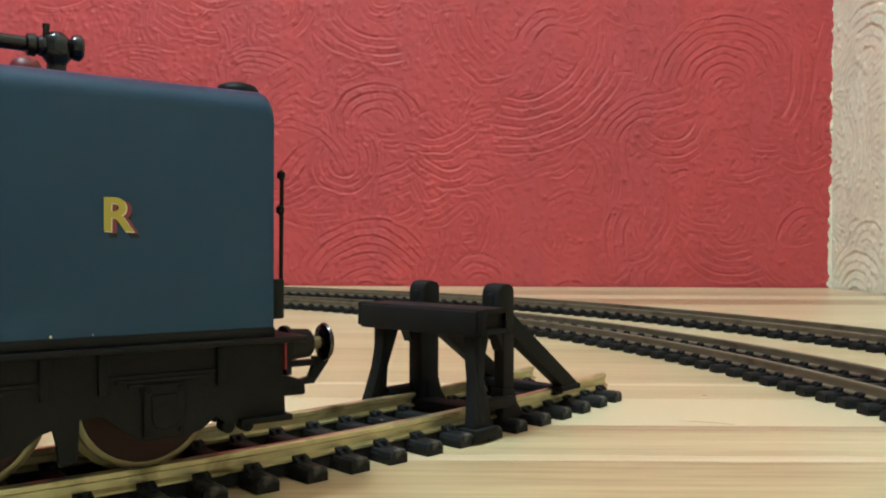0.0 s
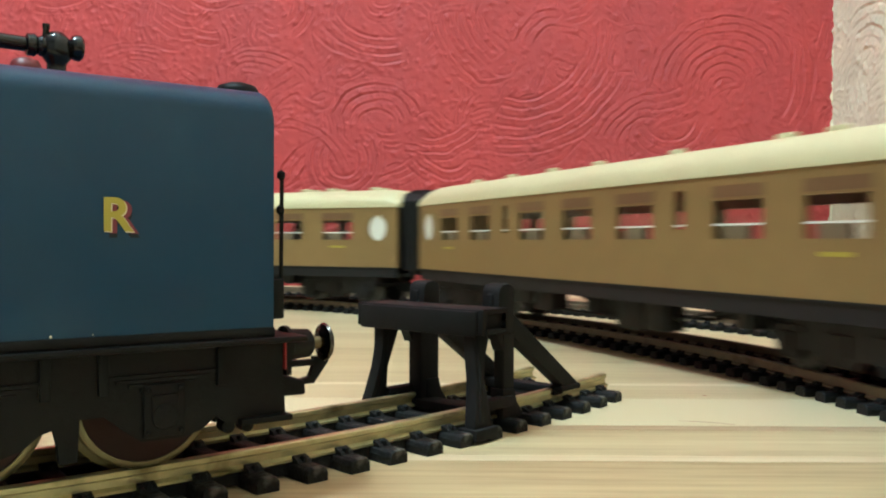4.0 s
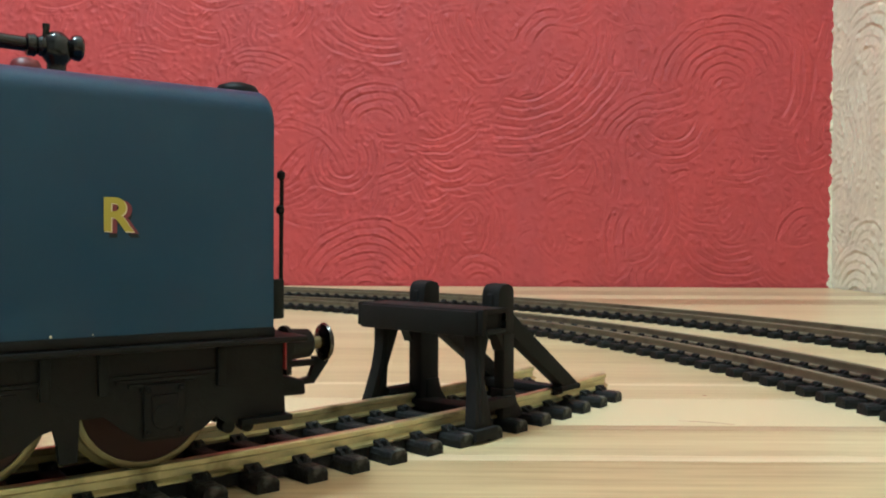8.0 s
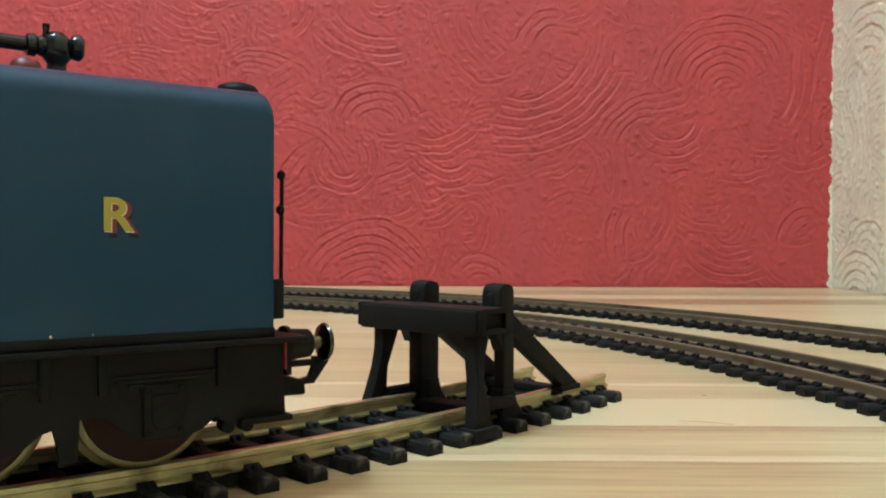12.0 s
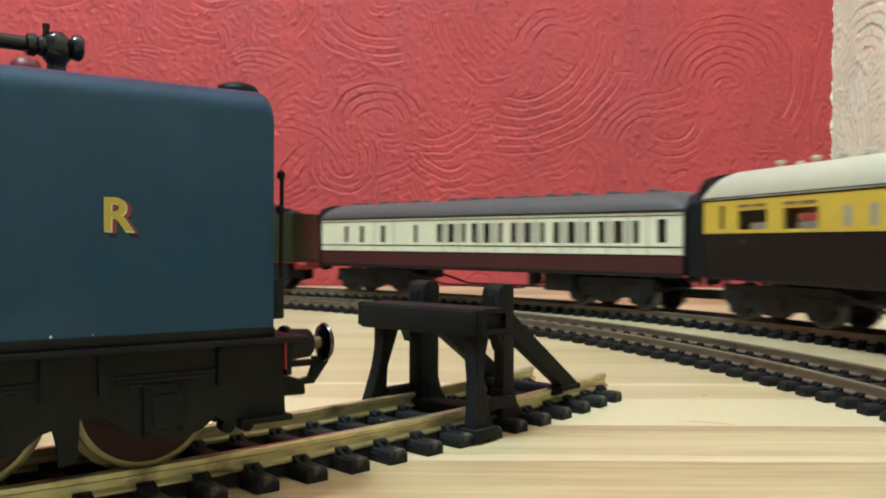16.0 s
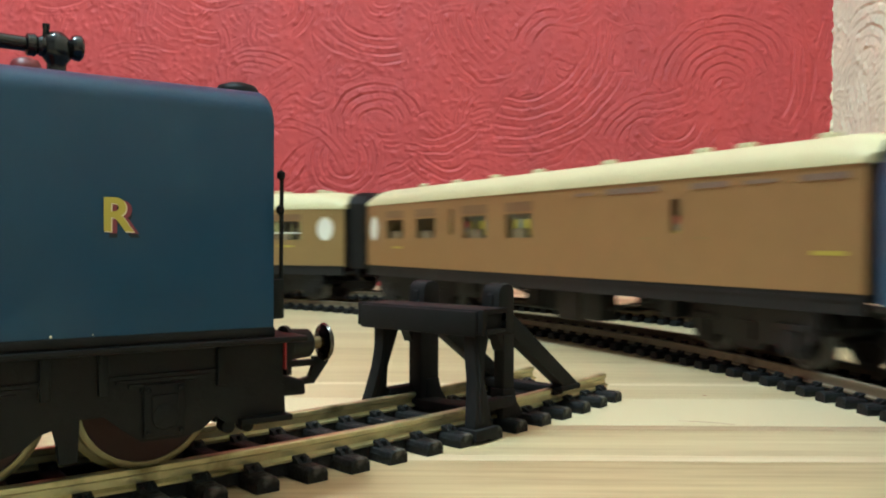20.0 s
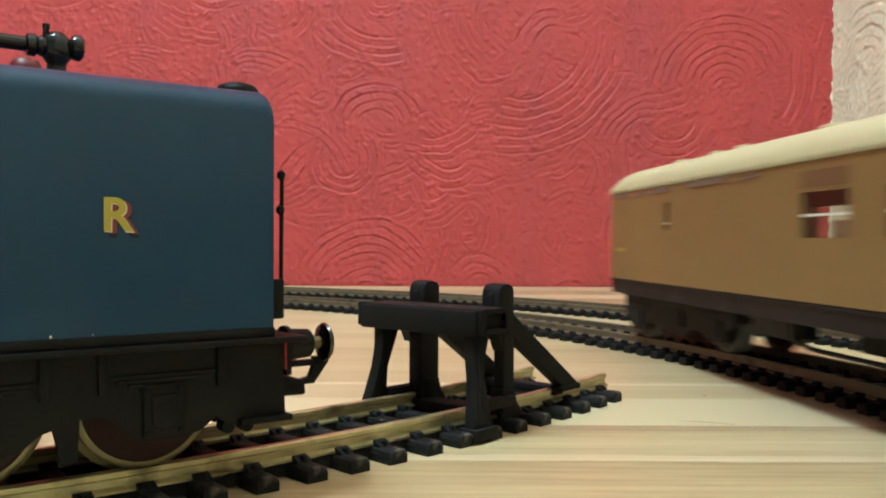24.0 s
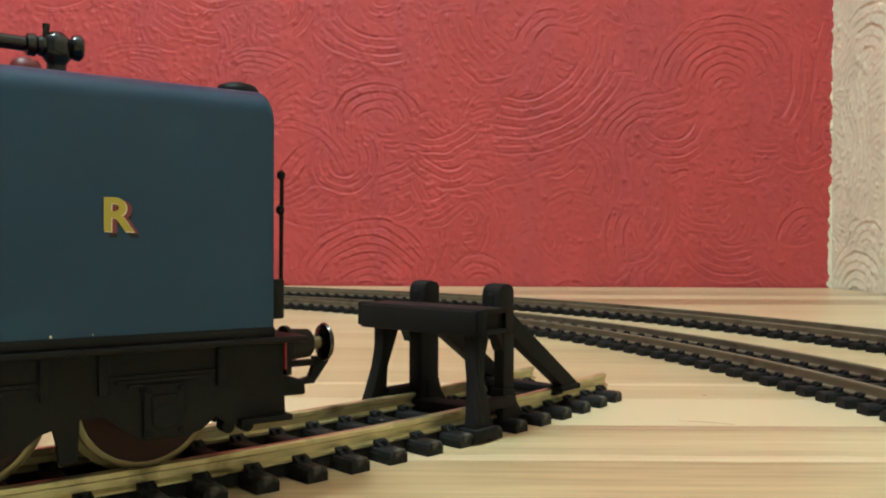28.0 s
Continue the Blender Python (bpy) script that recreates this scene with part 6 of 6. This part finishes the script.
    part("coupling", Geo().box(76, 86, -2.4, 2.4, 5.4, 7.4), UNDER, t)
    # added black block standing in for the dark gap before the tender
    part("cab_tail", Geo().box(-92, -76.5, -12.4, 12.4, 14.6, 43.6), UNDER, t)
    part("front_step", Geo().prism([(73, 20.6), (80, 20.6), (80, 17), (77, 17)], "y", -14, 14), SMOKE, t)
    for x in (26, -6, -42):
        ax = wheelset(t, x, 23.0, DARKWHEEL, name="driving_wheels")
    for x in (71, 46):
        wheelset(t, x, 12.4, DARKWHEEL, name="bogie_wheels")
    part("bogie_frame", Geo().box(40, 77, -8.6, 8.6, 4.0, 7.6), SMOKE, t)
    part("bogie_side", Geo().box(40, 77, 9.2, 10.2, 4.0, 7.6), SMOKE, t)
    squeeze(t, 0.92, -20.0)
    return t, []


blue_engine, blue_wheels, blue_rods = streamliner()
blue_tend, _ = blue_tender()
brake_front = brake_coach("teak brown brake coach with a cream roof", TEAK, None, BRAKE_A, -112.2)
saloon = full_coach("olive teak saloon coach with white oval windows")
saloon_two = full_coach("olive teak saloon coach with white oval windows")
brake_rear = brake_coach("olive teak brake coach at the train's tail", TEAK_PALE, 31.6, BRAKE_B, -107.0, 16.3, 41.8, 48.8, -1)
green_engine, _ = green_locomotive()
green_tend, _ = green_tender()
crimson = crimson_coach()
diner = diner_coach("chocolate and yellow dining coach with a cream roof")
standard = standard_coach()
diner_two = diner_coach("chocolate and yellow dining coach at the train's tail")

# where the joint between tender and first coach stands along its oval, by the clock
BLUE_RUN = [(0.0, 709), (1.0, 470), (2.151, 200), (3.241, -61), (4.33, -322), (5.463, -586.5), (6.609, -843), (8.0, -1144)]
BLUE_RUN += [(12.6, -1144 - 4.6 * 228), (17.227, 709 - L_IN), (18.2, 475.5 - L_IN), (19.378, 200 - L_IN), (20.469, -59 - L_IN), (21.558, -322 - L_IN), (22.7, -588.5 - L_IN), (23.5, -773 - L_IN), (23.83, -843 - L_IN),
             (24.5, -980 - L_IN), (28.0, -980 - 3.5 * 205 - L_IN)]
GREEN_RUN = [(0.0, 208 - 14.415 * 166), (10.0, 208 - 4.415 * 166), (12.5, -102.5), (14.415, 199.5), (15.0, 297.1), (16.0, 461.8), (16.5, 541.5), (17.0, 626.0), (17.6, 732.2), (18.0, 803.0), (18.5, 886.0), (20.0, 1146), (28.0, 1150 + 8 * 170)]


def along(run, t):
    """Smooth reading between the rows of a run (cubic with finite slopes)."""
    ts = [r[0] for r in run]
    i = min(max(0, sum(1 for q in ts if q <= t) - 1), len(run) - 2)
    def slope(k):
        if k == 0 or k == len(run) - 1:
            a, b = (0, 1) if k == 0 else (k - 1, k)
        else:
            a, b = k - 1, k + 1
        return (run[b][1] - run[a][1]) / (run[b][0] - run[a][0])
    h = ts[i + 1] - ts[i]
    u = (t - ts[i]) / h
    p0, p1, m0, m1 = run[i][1], run[i + 1][1], slope(i) * h, slope(i + 1) * h
    return (2 * u ** 3 - 3 * u ** 2 + 1) * p0 + (u ** 3 - 2 * u ** 2 + u) * m0 + (3 * u ** 2 - 2 * u ** 3) * p1 + (u ** 3 - u ** 2) * m1


def stand(s, pivot, radius, way):
    """Pose of a vehicle whose pivots ride on the oval, pivot mm before and behind s; way -1 runs clockwise."""
    fx, fy, fa = oval(s + way * pivot, radius)
    rx, ry, ra = oval(s - way * pivot, radius)
    h = math.atan2(fy - ry, fx - rx)
    turn = 0.0 if way > 0 else math.pi
    def rel(a):
        return (a + turn - h + math.pi) % (2 * math.pi) - math.pi
    return place((fx + rx) / 2, (fy + ry) / 2, RAIL, h), rel(fa), rel(ra)


def run_vehicle(ob, bogies, run, offset, pivot, radius, way, turned=False):
    rows, front, rear = [], [], []
    for k in range(281):
        t = k / 10
        m, fa, ra = stand(along(run, t) + offset, pivot, radius, way)
        rows.append((t, m @ pose(0, 0, 0, 0, 0, 180) if turned else m))
        if k % 2 == 0:
            front.append((t, fa))
            rear.append((t, ra))
    walk(ob, rows)
    for b, angles, x in zip(bogies, (rear, front) if turned else (front, rear), (pivot, -pivot)):
        walk(b, [(t, place(x, 0, 0, a)) for t, a in angles])


def motions():
    run_vehicle(blue_engine, [], BLUE_RUN, -204.3, 50.0, R_IN, -1)
    run_vehicle(blue_tend, [], BLUE_RUN, -53.0, 30.0, R_IN, -1)
    for k, (c, bogies) in enumerate((brake_front, saloon, saloon_two, brake_rear)):
        run_vehicle(c, bogies, BLUE_RUN, (132.0, 395.0, 656.5, 917.5)[k], 87.0, R_IN, -1, turned=k == 3)
    run_vehicle(green_engine, [], GREEN_RUN, 186.0, 45.0, R_OUT, 1)
    run_vehicle(green_tend, [], GREEN_RUN, 60.0, 26.0, R_OUT, 1)
    for (c, bogies), off, piv in ((crimson, -111.5, 75.0), (diner, -350.0, 77.0), (standard, -599.5, 84.0), (diner_two, -846.0, 77.0)):
        run_vehicle(c, bogies, GREEN_RUN, off, piv, R_OUT, 1)
    # the coupled wheels and rods turn while the engine crosses the open curve
    stamps = [k / 30 for k in range(0, 84)] + [4.0, 8.0, 12.0, 16.0] + [k / 30 for k in range(504, 615)] + [24.0, 28.0]
    angle, last = 0.0, 0.0
    turns = []
    for t in stamps:
        if t - last < 0.04:
            angle = (angle + (along(BLUE_RUN, last) - along(BLUE_RUN, t)) / 13.0)
        last = t
        turns.append((t, angle))
    for ax, x in blue_wheels:
        walk(ax, [(t, place(x, 0, 13.0) @ Matrix.Rotation(a, 4, "Y")) for t, a in turns])
    for rod, kind in blue_rods:
        if kind == "coupling":
            walk(rod, [(t, place(6.4 * math.sin(a), 0, 13.0 + 6.4 * math.cos(a))) for t, a in turns])
        else:
            walk(rod, [(t, place(-16 + 6.4 * math.sin(a), 0, 13.0 + 6.4 * math.cos(a)) @ Matrix.Rotation(math.asin((6.4 * math.cos(a)) / 54.0), 4, "Y")) for t, a in turns])


motions()
